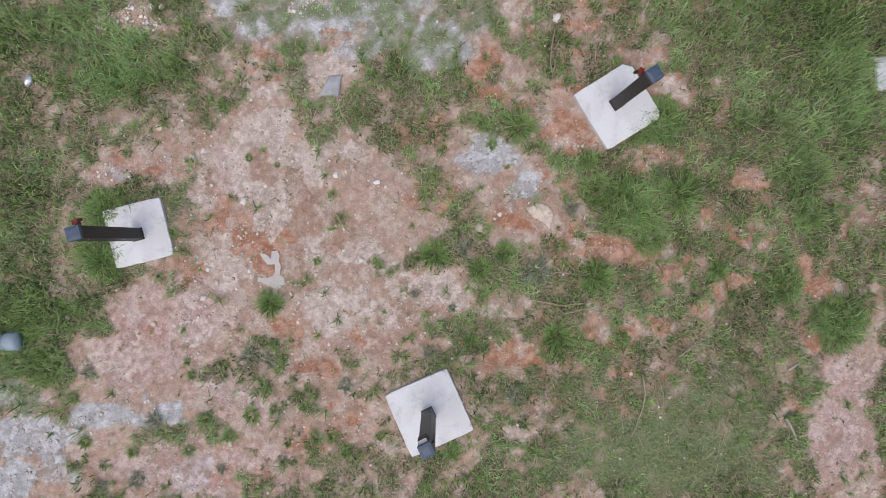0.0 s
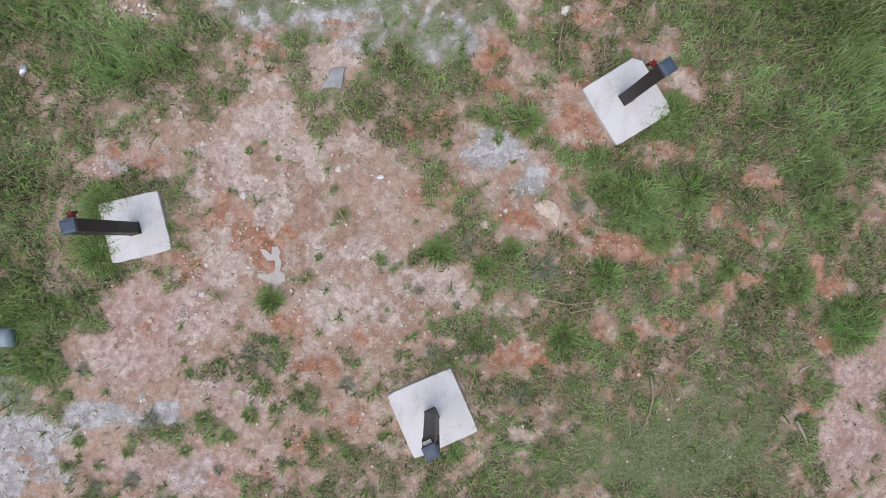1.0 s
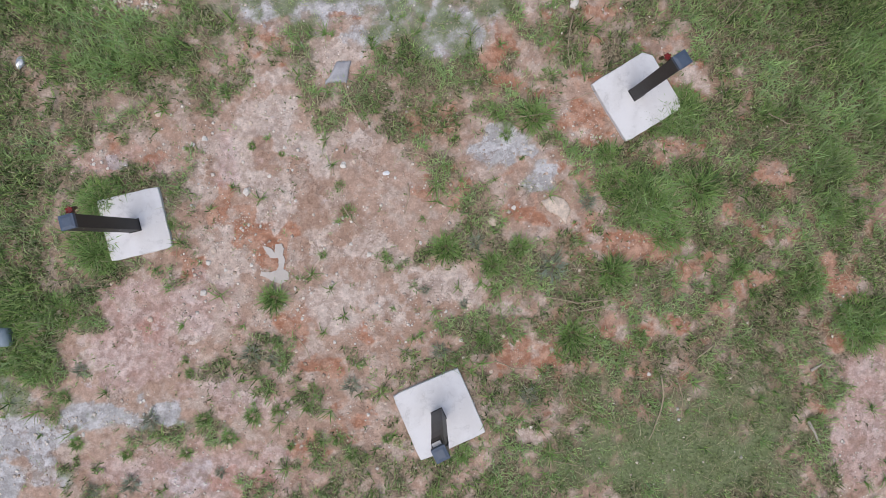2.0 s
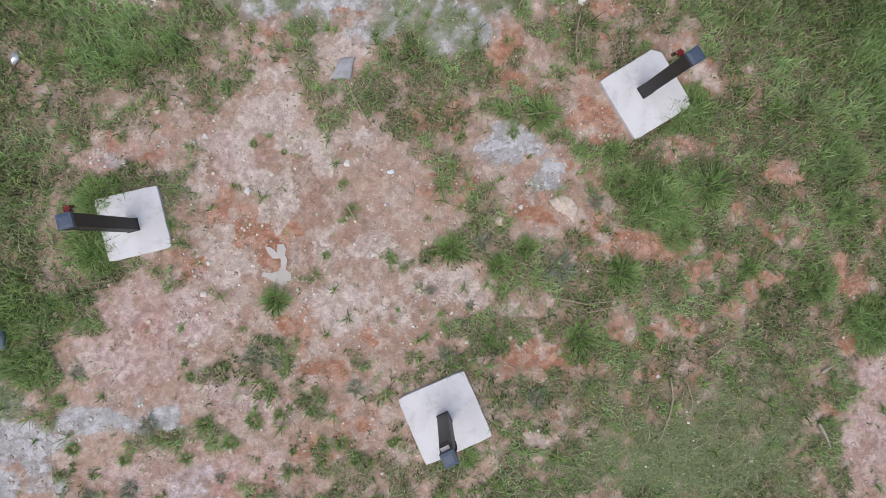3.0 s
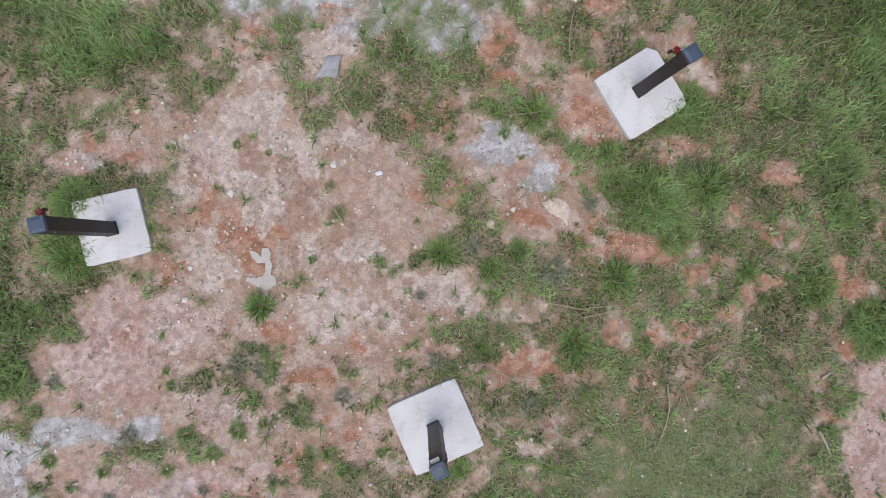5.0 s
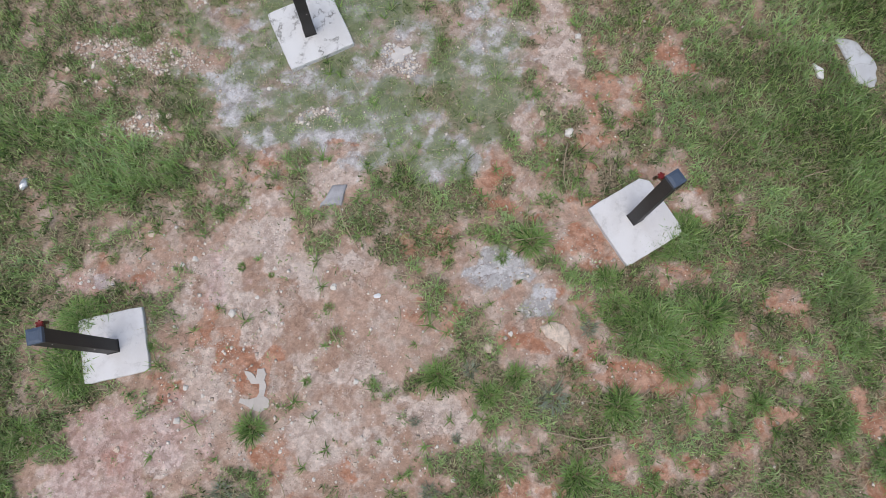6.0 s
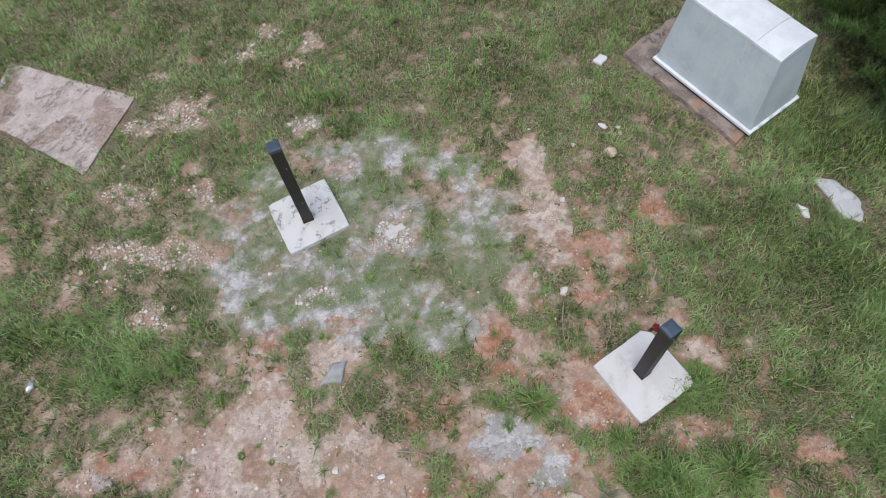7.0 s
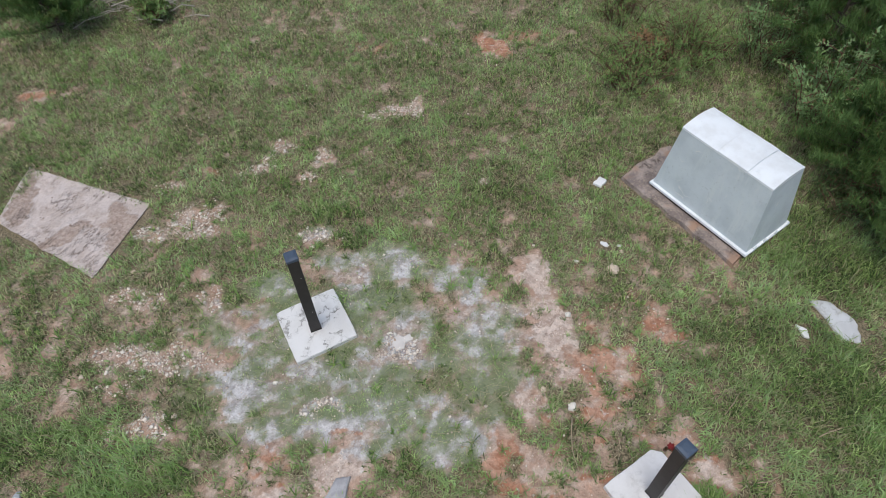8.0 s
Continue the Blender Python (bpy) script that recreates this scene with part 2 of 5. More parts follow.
BRASS = plain_material("dull_brass", (0.20, 0.13, 0.07), 0.45, 0.3, 40, metal=0.8)
TAPE = plain_material("white_label", (0.62, 0.60, 0.57), 0.6, 0.2, 40)
CABINET = cabinet_material()
# whitish rim paint; on the lid its paleness stands for sky light
LID = concrete_material("pale_rim_skylit_lid", (0.82, 0.85, 0.87), (0.62, 0.66, 0.68))
SHEET = sheet_material()
STONE = plain_material("tan_stone", (0.76, 0.62, 0.50), 0.9, 0.35, 30, specular=0.2, bump=0.5)
WHITE_STONE = plain_material("white_stone", (0.80, 0.75, 0.68), 0.85, 0.2, 30, specular=0.2, bump=0.4)
SLATE = plain_material("grey_slate", (0.43, 0.42, 0.43), 0.75, 0.25, 16, bump=0.4)
SLAB = concrete_material("pale_slab", (0.60, 0.61, 0.62), (0.36, 0.36, 0.345), 0.5)
PAPER = plain_material("white_paper", (0.80, 0.80, 0.80), 0.7, 0.08, 10)
FOIL = plain_material("crushed_metal", (0.62, 0.64, 0.66), 0.35, 0.3, 30, metal=0.6)
PIPE = plain_material("grey_plastic_pipe", (0.36, 0.43, 0.48), 0.5, 0.15, 14)
TWIG = plain_material("dry_stem", (0.46, 0.37, 0.25), 0.85, 0.35, 25)
BARK = plain_material("grey_bark", (0.17, 0.13, 0.10), 0.9, 0.4, 25, bump=0.5)
DEADWOOD = plain_material("bleached_branch", (0.52, 0.46, 0.40), 0.9, 0.3, 25, bump=0.4)
WEED = blade_material("weed_leaf", (0.075, 0.145, 0.04), (0.28, 0.40, 0.125), (0.42, 0.34, 0.18))
DEADLEAF = blade_material("withered_leaf", (0.22, 0.115, 0.055), (0.38, 0.23, 0.11), (0.40, 0.28, 0.14))
REDTWIG = plain_material("red_brown_stem", (0.20, 0.10, 0.07), 0.85, 0.3, 25)
SPLASH = concrete_material("white_mortar", (0.66, 0.62, 0.58), (0.45, 0.40, 0.36))
MORTAR = concrete_material("spilled_mortar", (0.58, 0.53, 0.48), (0.40, 0.34, 0.29))


# ---- plan: stretches of soil and grass (x, y, radius, radius, turn, strength) ----
BARE_A = [
    (-1.43, 0.96, 0.65, 0.43, 0, 1), (-0.98, 0.46, 0.96, 0.53, 0, 1), (-1.53, 0.05, 0.66, 0.46, 0, 1), (-0.62, -0.35, 0.81, 0.43, 0, 1),
    (-2.04, -0.35, 0.76, 0.38, 0, 1), (-2.44, -0.78, 0.55, 0.30, 0, 1), (-2.56, 0.98, 0.53, 0.24, 0, 0.8), (-2.03, 1.28, 0.35, 0.19, 0, 0.5),
    (-1.33, 1.39, 0.30, 0.33, 0, 0.8), (-0.88, 0.81, 0.28, 0.50, 0, 0.9), (-0.60, 1.11, 0.23, 0.18, 0, 0.9), (-0.17, 0.58, 0.53, 0.33, 0, 0.75),
    (0.21, -0.15, 0.45, 0.28, 0, 0.95), (0.69, -0.27, 0.28, 0.14, 0, 0.6), (0.99, 0.51, 0.38, 0.21, 0, 0.85), (0.59, 0.99, 0.38, 0.24, 0, 0.9),
]
BARE_B = [
    (1.02, 0.85, 0.18, 0.18, 0, 0.9), (1.75, 0.24, 0.58, 0.13, -10, 0.95), (1.39, 1.41, 0.28, 0.33, 0, 0.85), (2.00, 1.94, 0.19, 0.09, 0, 0.8),
    (2.31, 1.68, 0.23, 0.14, -25, 0.9), (2.10, 1.09, 0.35, 0.16, 0, 0.4), (2.85, -0.08, 0.16, 0.09, 0, 0.95), (3.59, -0.03, 0.26, 0.14, -60, 0.95),
    (3.02, 0.84, 0.23, 0.12, 0, 0.7), (2.61, 0.59, 0.09, 0.13, 0, 0.6), (2.95, 0.45, 0.17, 0.12, 0, 0.6), (3.15, 0.33, 0.13, 0.11, 0, 0.6),
    (3.37, 0.97, 0.08, 0.23, 0, 0.5), (2.11, -0.41, 0.16, 0.18, 0, 0.6), (1.66, -0.51, 0.16, 0.13, 0, 0.6), (3.54, -0.59, 0.10, 0.13, 0, 0.7),
]
BARE_C = [
    (0.79, -0.75, 0.35, 0.17, 0, 0.75), (3.97, -0.75, 0.36, 0.23, 0, 0.95), (3.85, -1.37, 0.38, 0.54, 0, 0.95), (4.14, -0.35, 0.11, 0.41, 0, 0.95),
    (3.91, -1.88, 0.44, 0.31, 0, 0.9), (-2.47, -1.06, 0.76, 0.25, 0, 0.95), (-3.25, -1.47, 0.63, 0.28, 0, 1), (-3.46, -1.88, 0.40, 0.25, 0, 1),
    (-2.09, -1.72, 0.96, 0.33, 0, 0.8), (-1.33, -1.27, 0.61, 0.46, 0, 0.82), (-0.73, -0.81, 0.51, 0.28, 0, 0.9), (-0.62, -1.21, 0.38, 0.20, 0, 0.75),
    (-1.08, -1.83, 0.30, 0.18, 0, 0.7), (-0.40, -1.39, 0.23, 0.28, 0, 0.6), (0.59, -1.43, 0.23, 0.13, 0, 0.5), (0.92, -1.42, 0.13, 0.10, 0, 0.8),
]
BARE_D = [
    (-0.88, 1.84, 0.28, 0.30, 0, 0.65), (-0.65, 2.07, 0.20, 0.19, 0, 0.5), (0.84, 1.82, 0.28, 0.28, 0, 0.45), (0.74, 1.62, 0.30, 0.20, 0, 0.5),
    (1.06, 2.25, 0.30, 0.18, 0, 0.45), (1.44, 2.33, 0.20, 0.14, 0, 0.5), (-1.68, 0.35, 0.50, 0.40, 0, 1), (-3.40, -0.56, 0.20, 0.13, 0, 0.5),
    (1.11, 3.78, 0.22, 0.33, -5, 0.8), (1.19, 3.04, 0.31, 0.24, -4, 0.75), (1.64, 2.78, 0.29, 0.28, -4, 0.65), (2.13, 3.22, 0.31, 0.22, -4, 0.5),
    (0.93, 2.36, 0.24, 0.20, -4, 0.7), (1.54, 2.32, 0.29, 0.19, -4, 0.45), (0.65, 1.95, 0.19, 0.26, -3, 0.55), (2.24, 3.00, 0.20, 0.13, -4, 0.65),
]
BARE_E = [
    (-0.24, 3.03, 0.21, 0.28, -4, 0.5), (-0.78, 2.21, 0.25, 0.11, -3, 0.75), (-0.79, 1.96, 0.29, 0.23, -3, 0.8), (-1.39, 1.90, 0.34, 0.35, -3, 0.5),
    (-2.49, 5.37, 0.20, 0.09, -6, 0.5), (-2.85, 5.51, 0.64, 0.18, -6, 0.25), (0.91, 7.48, 0.38, 0.18, -42, 0.95), (1.46, 7.61, 0.38, 0.20, -5, 0.5),
    (-0.73, 7.60, 0.54, 0.30, -5, 0.35), (-5.10, 6.93, 0.39, 0.17, -5, 0.35),
    (1.49, 2.79, 0.60, 0.69, -4, 0.3),
    (1.12, 3.36, 0.17, 0.54, -4, 0.6),
    (1.24, 2.64, 0.30, 0.22, -4, 0.5),
]
BARE = BARE_A + BARE_B + BARE_C + BARE_D + BARE_E
FILM = [
    (-0.95, 2.87, 1.31, 0.88, -4, 0.6), (0.52, 2.86, 0.46, 0.70, -4, 0.5), (-0.45, 3.94, 0.63, 0.34, -5, 0.6), (0.28, 2.17, 0.34, 0.34, -3, 0.5),
    (-0.47, 2.27, 1.01, 0.25, 0, 0.45),
]
PALE_A = [
    (-1.33, 1.35, 0.26, 0.24, 0, 0.9), (-1.12, 1.11, 0.21, 0.19, 0, 0.9), (-1.72, 1.01, 0.23, 0.16, -35, 1), (-1.48, 0.80, 0.29, 0.12, -25, 0.8),
    (-0.95, 1.01, 0.14, 0.25, 0, 0.8), (-1.28, 0.55, 0.24, 0.17, 0, 0.7), (-0.61, 1.12, 0.18, 0.15, 0, 1), (-1.67, 0.10, 0.20, 0.23, 0, 1),
    (-1.95, -0.51, 0.19, 0.13, 0, 1), (-0.47, 0.18, 0.24, 0.14, 0, 0.8), (0.13, -0.12, 0.42, 0.17, 0, 0.95), (-0.75, -0.25, 0.28, 0.28, 0, 0.7),
    (-0.22, -0.35, 0.30, 0.14, 0, 0.6), (0.64, -0.34, 0.24, 0.09, 0, 0.6), (-0.88, 1.83, 0.19, 0.19, 0, 0.8), (-1.59, -1.06, 0.30, 0.14, 0, 0.6),
]
PALE_B = [
    (-2.69, -0.76, 0.24, 0.19, 0, 0.8), (0.92, -1.43, 0.12, 0.09, 0, 1), (-2.04, -0.20, 0.20, 0.11, 0, 0.6), (-1.98, 0.71, 0.13, 0.18, 0, 0.7),
    (2.30, 1.67, 0.19, 0.11, -25, 0.7), (-0.88, 0.25, 0.15, 0.13, 0, 0.6), (1.11, 3.68, 0.19, 0.29, -5, 0.95), (1.17, 3.05, 0.26, 0.20, -4, 0.8),
    (0.93, 2.34, 0.23, 0.17, -4, 0.7), (-0.78, 1.89, 0.24, 0.15, -3, 0.8), (-1.38, 1.66, 0.19, 0.15, -3, 0.7),
    (1.13, 3.36, 0.16, 0.51, -4, 0.6),
    (1.24, 2.67, 0.25, 0.20, -4, 0.5),
]
PALE = PALE_A + PALE_B
GREY_A = [
    (0.65, 1.06, 0.31, 0.19, 0, 1), (0.99, 0.84, 0.15, 0.15, 0, 0.85), (0.18, 2.07, 0.29, 0.21, 0, 0.9), (-0.72, 2.37, 0.50, 0.14, 0, 0.9),
    (-1.33, 2.26, 0.29, 0.14, 0, 0.6), (-0.27, 2.22, 0.29, 0.23, 0, 0.55), (-0.47, 1.99, 0.19, 0.14, 0, 0.5), (-2.69, 0.90, 0.16, 0.08, 0, 0.8),
    (-3.40, -1.44, 0.43, 0.20, 0, 1), (-3.58, -1.82, 0.19, 0.25, 0, 1), (-2.70, -1.25, 0.43, 0.11, 0, 0.9), (-2.23, -1.20, 0.24, 0.12, -25, 1),
    (-3.60, -1.06, 0.19, 0.14, 0, 0.6), (-1.97, -1.80, 0.28, 0.17, 0, 0.45), (-3.20, -1.75, 0.20, 0.15, 0, 0.5), (-3.50, -0.51, 0.15, 0.13, 0, 0.6),
]
GREY_B = [
    (-0.30, 4.00, 0.35, 0.19, -5, 0.95), (-0.58, 3.54, 0.28, 0.19, -4, 0.85), (-1.53, 3.76, 0.23, 0.19, -5, 0.75), (-1.66, 2.67, 0.32, 0.30, -4, 0.85),
    (-0.52, 2.59, 0.21, 0.12, -4, 0.75), (-0.97, 2.78, 0.34, 0.08, -4, 0.8), (-0.24, 2.98, 0.15, 0.15, -4, 0.9), (0.35, 3.74, 0.27, 0.18, -5, 0.65),
    (0.47, 2.98, 0.26, 0.22, -4, 0.55), (0.25, 1.98, 0.19, 0.17, -3, 0.9), (-1.17, 4.36, 0.24, 0.10, -5, 0.7), (-0.03, 2.45, 0.20, 0.15, -4, 0.55),
    (0.68, 3.26, 0.29, 0.22, -4, 0.5), (-1.91, 3.27, 0.14, 0.25, -4, 0.4),
]
GREY = GREY_A + GREY_B
CLAY_A = [
    (-2.44, 0.86, 0.24, 0.11, 0, 0.95), (-2.74, 0.73, 0.25, 0.12, 0, 0.55), (-1.74, 0.57, 0.09, 0.21, 0, 1), (-1.46, 0.35, 0.34, 0.21, 0, 0.85),
    (-1.34, 0.11, 0.17, 0.10, 0, 1), (-2.01, 0.03, 0.18, 0.19, 0, 0.75), (-2.34, -0.56, 0.18, 0.17, 0, 0.55), (-0.02, 1.27, 0.40, 0.16, 0, 0.9),
    (0.13, 0.71, 0.30, 0.19, 0, 0.5), (0.84, 0.45, 0.29, 0.11, 0, 0.7), (1.75, 0.24, 0.57, 0.13, -10, 1), (1.39, 1.38, 0.24, 0.24, 0, 0.7),
    (0.79, -0.75, 0.30, 0.14, 0, 0.95), (-1.03, -0.40, 0.19, 0.18, 0, 0.65), (-0.83, -0.83, 0.19, 0.11, 0, 0.8), (0.58, 1.77, 0.19, 0.23, 0, 0.6),
]
CLAY_B = [
    (0.79, 1.51, 0.19, 0.13, 0, 0.6), (2.85, -0.08, 0.16, 0.09, 0, 1), (3.59, -0.03, 0.26, 0.14, -60, 1), (3.02, 0.83, 0.23, 0.11, 0, 0.8),
    (3.54, -0.60, 0.11, 0.14, 0, 0.9), (-0.60, 2.12, 0.10, 0.07, 0, 0.8), (1.66, -0.55, 0.19, 0.12, 0, 0.7), (3.39, -0.98, 0.13, 0.23, 0, 0.6),
    (-1.49, -1.83, 0.29, 0.14, 0, 0.75), (-0.65, -1.34, 0.28, 0.23, 0, 0.45), (-0.93, -1.57, 0.23, 0.18, 0, 0.5), (4.13, -0.60, 0.13, 0.28, 0, 0.35),
    (-0.37, -0.55, 0.35, 0.11, 0, 0.35), (2.29, 0.07, 0.20, 0.10, 0, 0.6), (2.00, 1.94, 0.18, 0.08, 0, 0.6), (2.61, 0.59, 0.09, 0.12, 0, 0.7),
]
CLAY_C = [
    (2.95, 0.45, 0.16, 0.11, 0, 0.7), (3.15, 0.32, 0.12, 0.10, 0, 0.7), (-0.74, 2.20, 0.15, 0.07, -3, 1), (-1.21, 2.30, 0.07, 0.07, -4, 0.58),
    (1.64, 2.78, 0.29, 0.27, -4, 0.61), (2.08, 3.22, 0.30, 0.22, -4, 0.54), (2.25, 3.01, 0.19, 0.13, -4, 0.65), (1.52, 2.34, 0.24, 0.14, -4, 0.5),
    (0.65, 1.90, 0.18, 0.26, -3, 0.75), (-0.43, 3.21, 0.11, 0.09, -4, 0.5), (-1.65, 2.94, 0.15, 0.11, -4, 0.4), (-2.49, 5.37, 0.20, 0.09, -6, 0.65),
    (-2.85, 5.52, 0.60, 0.16, -6, 0.29), (-1.37, 1.96, 0.24, 0.18, -3, 0.5), (0.91, 7.48, 0.38, 0.18, -42, 1), (1.46, 7.61, 0.38, 0.20, -5, 0.8),
]
CLAY_D = [
    (-0.73, 7.60, 0.51, 0.27, -5, 0.6), (-5.10, 6.93, 0.36, 0.15, -5, 0.6),
    (1.76, 2.77, 0.50, 0.59, -4, 0.42),
    (1.23, 2.06, 0.42, 0.29, -3, 0.4),
    (2.45, 0.75, 1.75, 1.55, 0, 0.42), (2.20, 3.00, 1.10, 1.00, 0, 0.3), (1.55, -0.75, 0.90, 0.55, 0, 0.45), (-2.60, 0.90, 0.50, 0.28, 0, 0.5),
]
CLAY = CLAY_A + CLAY_B + CLAY_C + CLAY_D
CHIP_A = [
    (-2.48, 2.34, 0.30, 0.14, 0, 0.9), (-2.79, 0.90, 0.20, 0.09, 0, 0.8), (-2.28, 0.96, 0.19, 0.18, 0, 0.5), (-1.56, 0.30, 0.23, 0.18, 0, 0.8),
    (-1.33, 1.39, 0.23, 0.18, 0, 0.6), (-1.03, -0.35, 0.15, 0.15, 0, 0.45), (-2.61, 3.01, 0.61, 0.17, -4, 0.9), (-2.93, 3.68, 0.32, 0.12, -4, 0.7),
    (-2.13, 3.57, 0.17, 0.13, -4, 0.5), (-2.53, 4.65, 0.35, 0.20, -5, 0.9), (-2.96, 4.47, 0.22, 0.11, -5, 0.9), (-1.94, 5.40, 0.29, 0.13, 29, 1),
    (-1.68, 5.73, 0.18, 0.14, 50, 1), (-1.21, 5.54, 0.13, 0.12, -6, 0.9), (-1.31, 5.25, 0.13, 0.08, -6, 0.8), (-0.40, 6.28, 0.31, 0.11, 1, 1),
]
CHIP_B = [
    (-0.07, 6.33, 0.11, 0.21, -6, 1), (-1.18, 4.37, 0.29, 0.12, -5, 0.8), (-0.26, 3.00, 0.19, 0.24, -4, 0.8), (-0.92, 2.43, 0.18, 0.10, -4, 0.8),
    (-2.98, 5.16, 0.17, 0.12, -5, 0.6), (0.71, 5.03, 0.08, 0.07, -6, 0.9), (-2.83, 2.69, 0.32, 0.14, -4, 0.4),
]
CHIP = CHIP_A + CHIP_B
SHORT = [
    (2.22, -1.57, 1.07, 0.41, 0, 1), (2.68, -1.16, 0.56, 0.31, 0, 0.7), (1.40, -1.06, 0.31, 0.23, 0, 0.4), (-0.95, 2.96, 1.48, 0.87, -4, 0.6),
    (0.29, 2.43, 0.45, 0.46, -4, 0.5),
]
PINK = [
    (-2.29, -0.35, 0.81, 0.35, 0, 0.75), (-2.54, -0.76, 0.50, 0.28, 0, 0.9), (-1.99, -1.77, 1.01, 0.28, 0, 0.7), (3.90, -1.26, 0.51, 0.72, 0, 1),
    (-2.69, 0.86, 0.48, 0.19, 0, 0.6), (-1.53, -1.06, 0.61, 0.28, 0, 0.55), (-1.68, 0.96, 0.35, 0.23, 0, 0.45),
]
LUSH_A = [
    (1.90, 0.65, 0.33, 0.29, 0, 0.9), (2.36, 0.76, 0.25, 0.18, 0, 0.5), (3.53, 0.82, 0.15, 0.43, 0, 0.8), (3.82, -0.40, 0.28, 0.18, 0, 1),
    (3.33, -0.04, 0.23, 0.28, 0, 0.5), (3.87, 1.73, 0.28, 0.71, 0, 0.75), (3.64, 2.13, 0.20, 0.20, 0, 0.6), (-3.40, -0.36, 0.33, 0.38, 0, 0.6),
    (-3.30, -0.68, 0.30, 0.25, 0, 0.6), (-3.49, 0.50, 0.25, 0.45, 0, 0.35), (-2.53, 1.81, 0.58, 0.23, 0, 0.55), (2.10, 2.33, 0.30, 0.17, 0, 0.4),
    (-0.17, 1.72, 0.33, 0.18, 0, 0.3), (2.19, 1.41, 0.20, 0.15, 0, 0.8), (-3.11, 2.14, 0.87, 0.24, -3, 0.5), (-1.13, 4.65, 0.37, 0.12, -5, 0.6),
]
LUSH_B = [
    (-0.57, 4.30, 0.33, 0.17, -5, 0.5), (3.69, 2.31, 0.23, 0.71, -4, 0.8), (0.77, 4.88, 0.42, 0.31, -5, 0.3), (-2.07, 2.31, 0.31, 0.16, -3, 0.4),
    (3.45, 2.55, 0.60, 0.80, 0, 0.5), (3.95, 3.70, 0.60, 0.60, 0, 0.65), (2.75, 2.75, 0.55, 0.60, 0, 0.32), (3.35, 1.75, 0.50, 0.50, 0, 0.35),
]
LUSH = LUSH_A + LUSH_B
STONES_NEAR = [
    (-0.70, 0.91, 0.077), (0.58, 0.44, 0.101), (-0.97, 0.25, 0.046), (-0.88, 0.02, 0.052), (-2.27, 1.33, 0.078), (-1.88, 1.12, 0.065),
    (-1.98, 1.07, 0.054), (-1.79, 0.17, 0.059), (-1.84, 0.07, 0.064), (-1.88, -0.19, 0.076), (-2.33, -0.42, 0.061), (-1.52, 0.67, 0.085),
    (0.76, 0.56, 0.056), (0.32, -0.58, 0.056), (0.68, -0.54, 0.051), (0.80, -0.58, 0.051),
]
STONES_FAR = [
    (-1.65, -1.50, 0.067), (1.26, 2.30, 0.087), (-0.48, 0.15, 0.061), (2.30, -1.08, 0.050), (1.95, -0.87, 0.048), (-3.10, -0.37, 0.059),
    (-1.76, -0.05, 0.054), (-0.45, -0.48, 0.046), (-1.33, 0.81, 0.047), (1.36, 3.24, 0.077), (1.27, 2.33, 0.093), (-1.38, 2.68, 0.060),
    (-2.25, 2.40, 0.067), (-3.04, 4.02, 0.065), (-3.21, 2.82, 0.073), (1.88, 3.73, 0.152), (1.54, 3.85, 0.064), (1.04, 2.49, 0.073),
    (2.01, 3.95, 0.060), (1.24, 2.72, 0.053),
]
TUFTS_A = [
    (-1.28, -0.23, 0.17), (0.18, 0.21, 0.18), (0.59, 0.07, 0.13), (0.81, 0.23, 0.13), (1.28, -0.53, 0.21), (0.94, 1.34, 0.18),
    (1.63, 0.01, 0.21), (2.36, 0.74, 0.21), (-2.79, 0.13, 0.18), (-2.75, 0.56, 0.14), (-2.14, 0.40, 0.07), (-0.73, 0.73, 0.07),
    (-0.65, 0.51, 0.08), (-2.03, -0.76, 0.06), (-1.99, -0.88, 0.07), (-3.05, -1.09, 0.09), (-3.15, -1.24, 0.10), (-2.95, -1.48, 0.09),
    (-2.52, -1.57, 0.09), (-2.02, -1.56, 0.10), (-1.86, -1.27, 0.11), (-1.66, -1.42, 0.09), (-1.46, -1.24, 0.11), (-1.26, -1.19, 0.08),
    (-1.13, -1.50, 0.06), (-0.95, -0.99, 0.06), (-0.73, -1.43, 0.10), (-0.31, -1.43, 0.08), (0.34, -1.57, 0.11), (0.31, -0.76, 0.09),
]
TUFTS_B = [
    (0.50, -0.56, 0.10), (1.08, -1.57, 0.10), (1.18, -1.83, 0.09), (-2.56, 1.11, 0.06), (-1.48, 1.06, 0.06), (-1.23, 1.00, 0.04),
    (-0.35, 0.15, 0.05), (-0.87, 0.14, 0.06), (2.55, -0.83, 0.10), (3.22, 0.90, 0.08), (-0.22, -1.47, 0.05), (-0.62, -1.57, 0.09),
    (-0.88, -1.42, 0.07), (1.80, 1.87, 0.10), (0.59, 1.39, 0.11), (0.69, 1.19, 0.09), (1.55, 1.04, 0.13), (2.96, 1.40, 0.13),
    (2.72, 0.06, 0.12), (1.86, -0.55, 0.11),
]
TUFTS = TUFTS_A + TUFTS_B
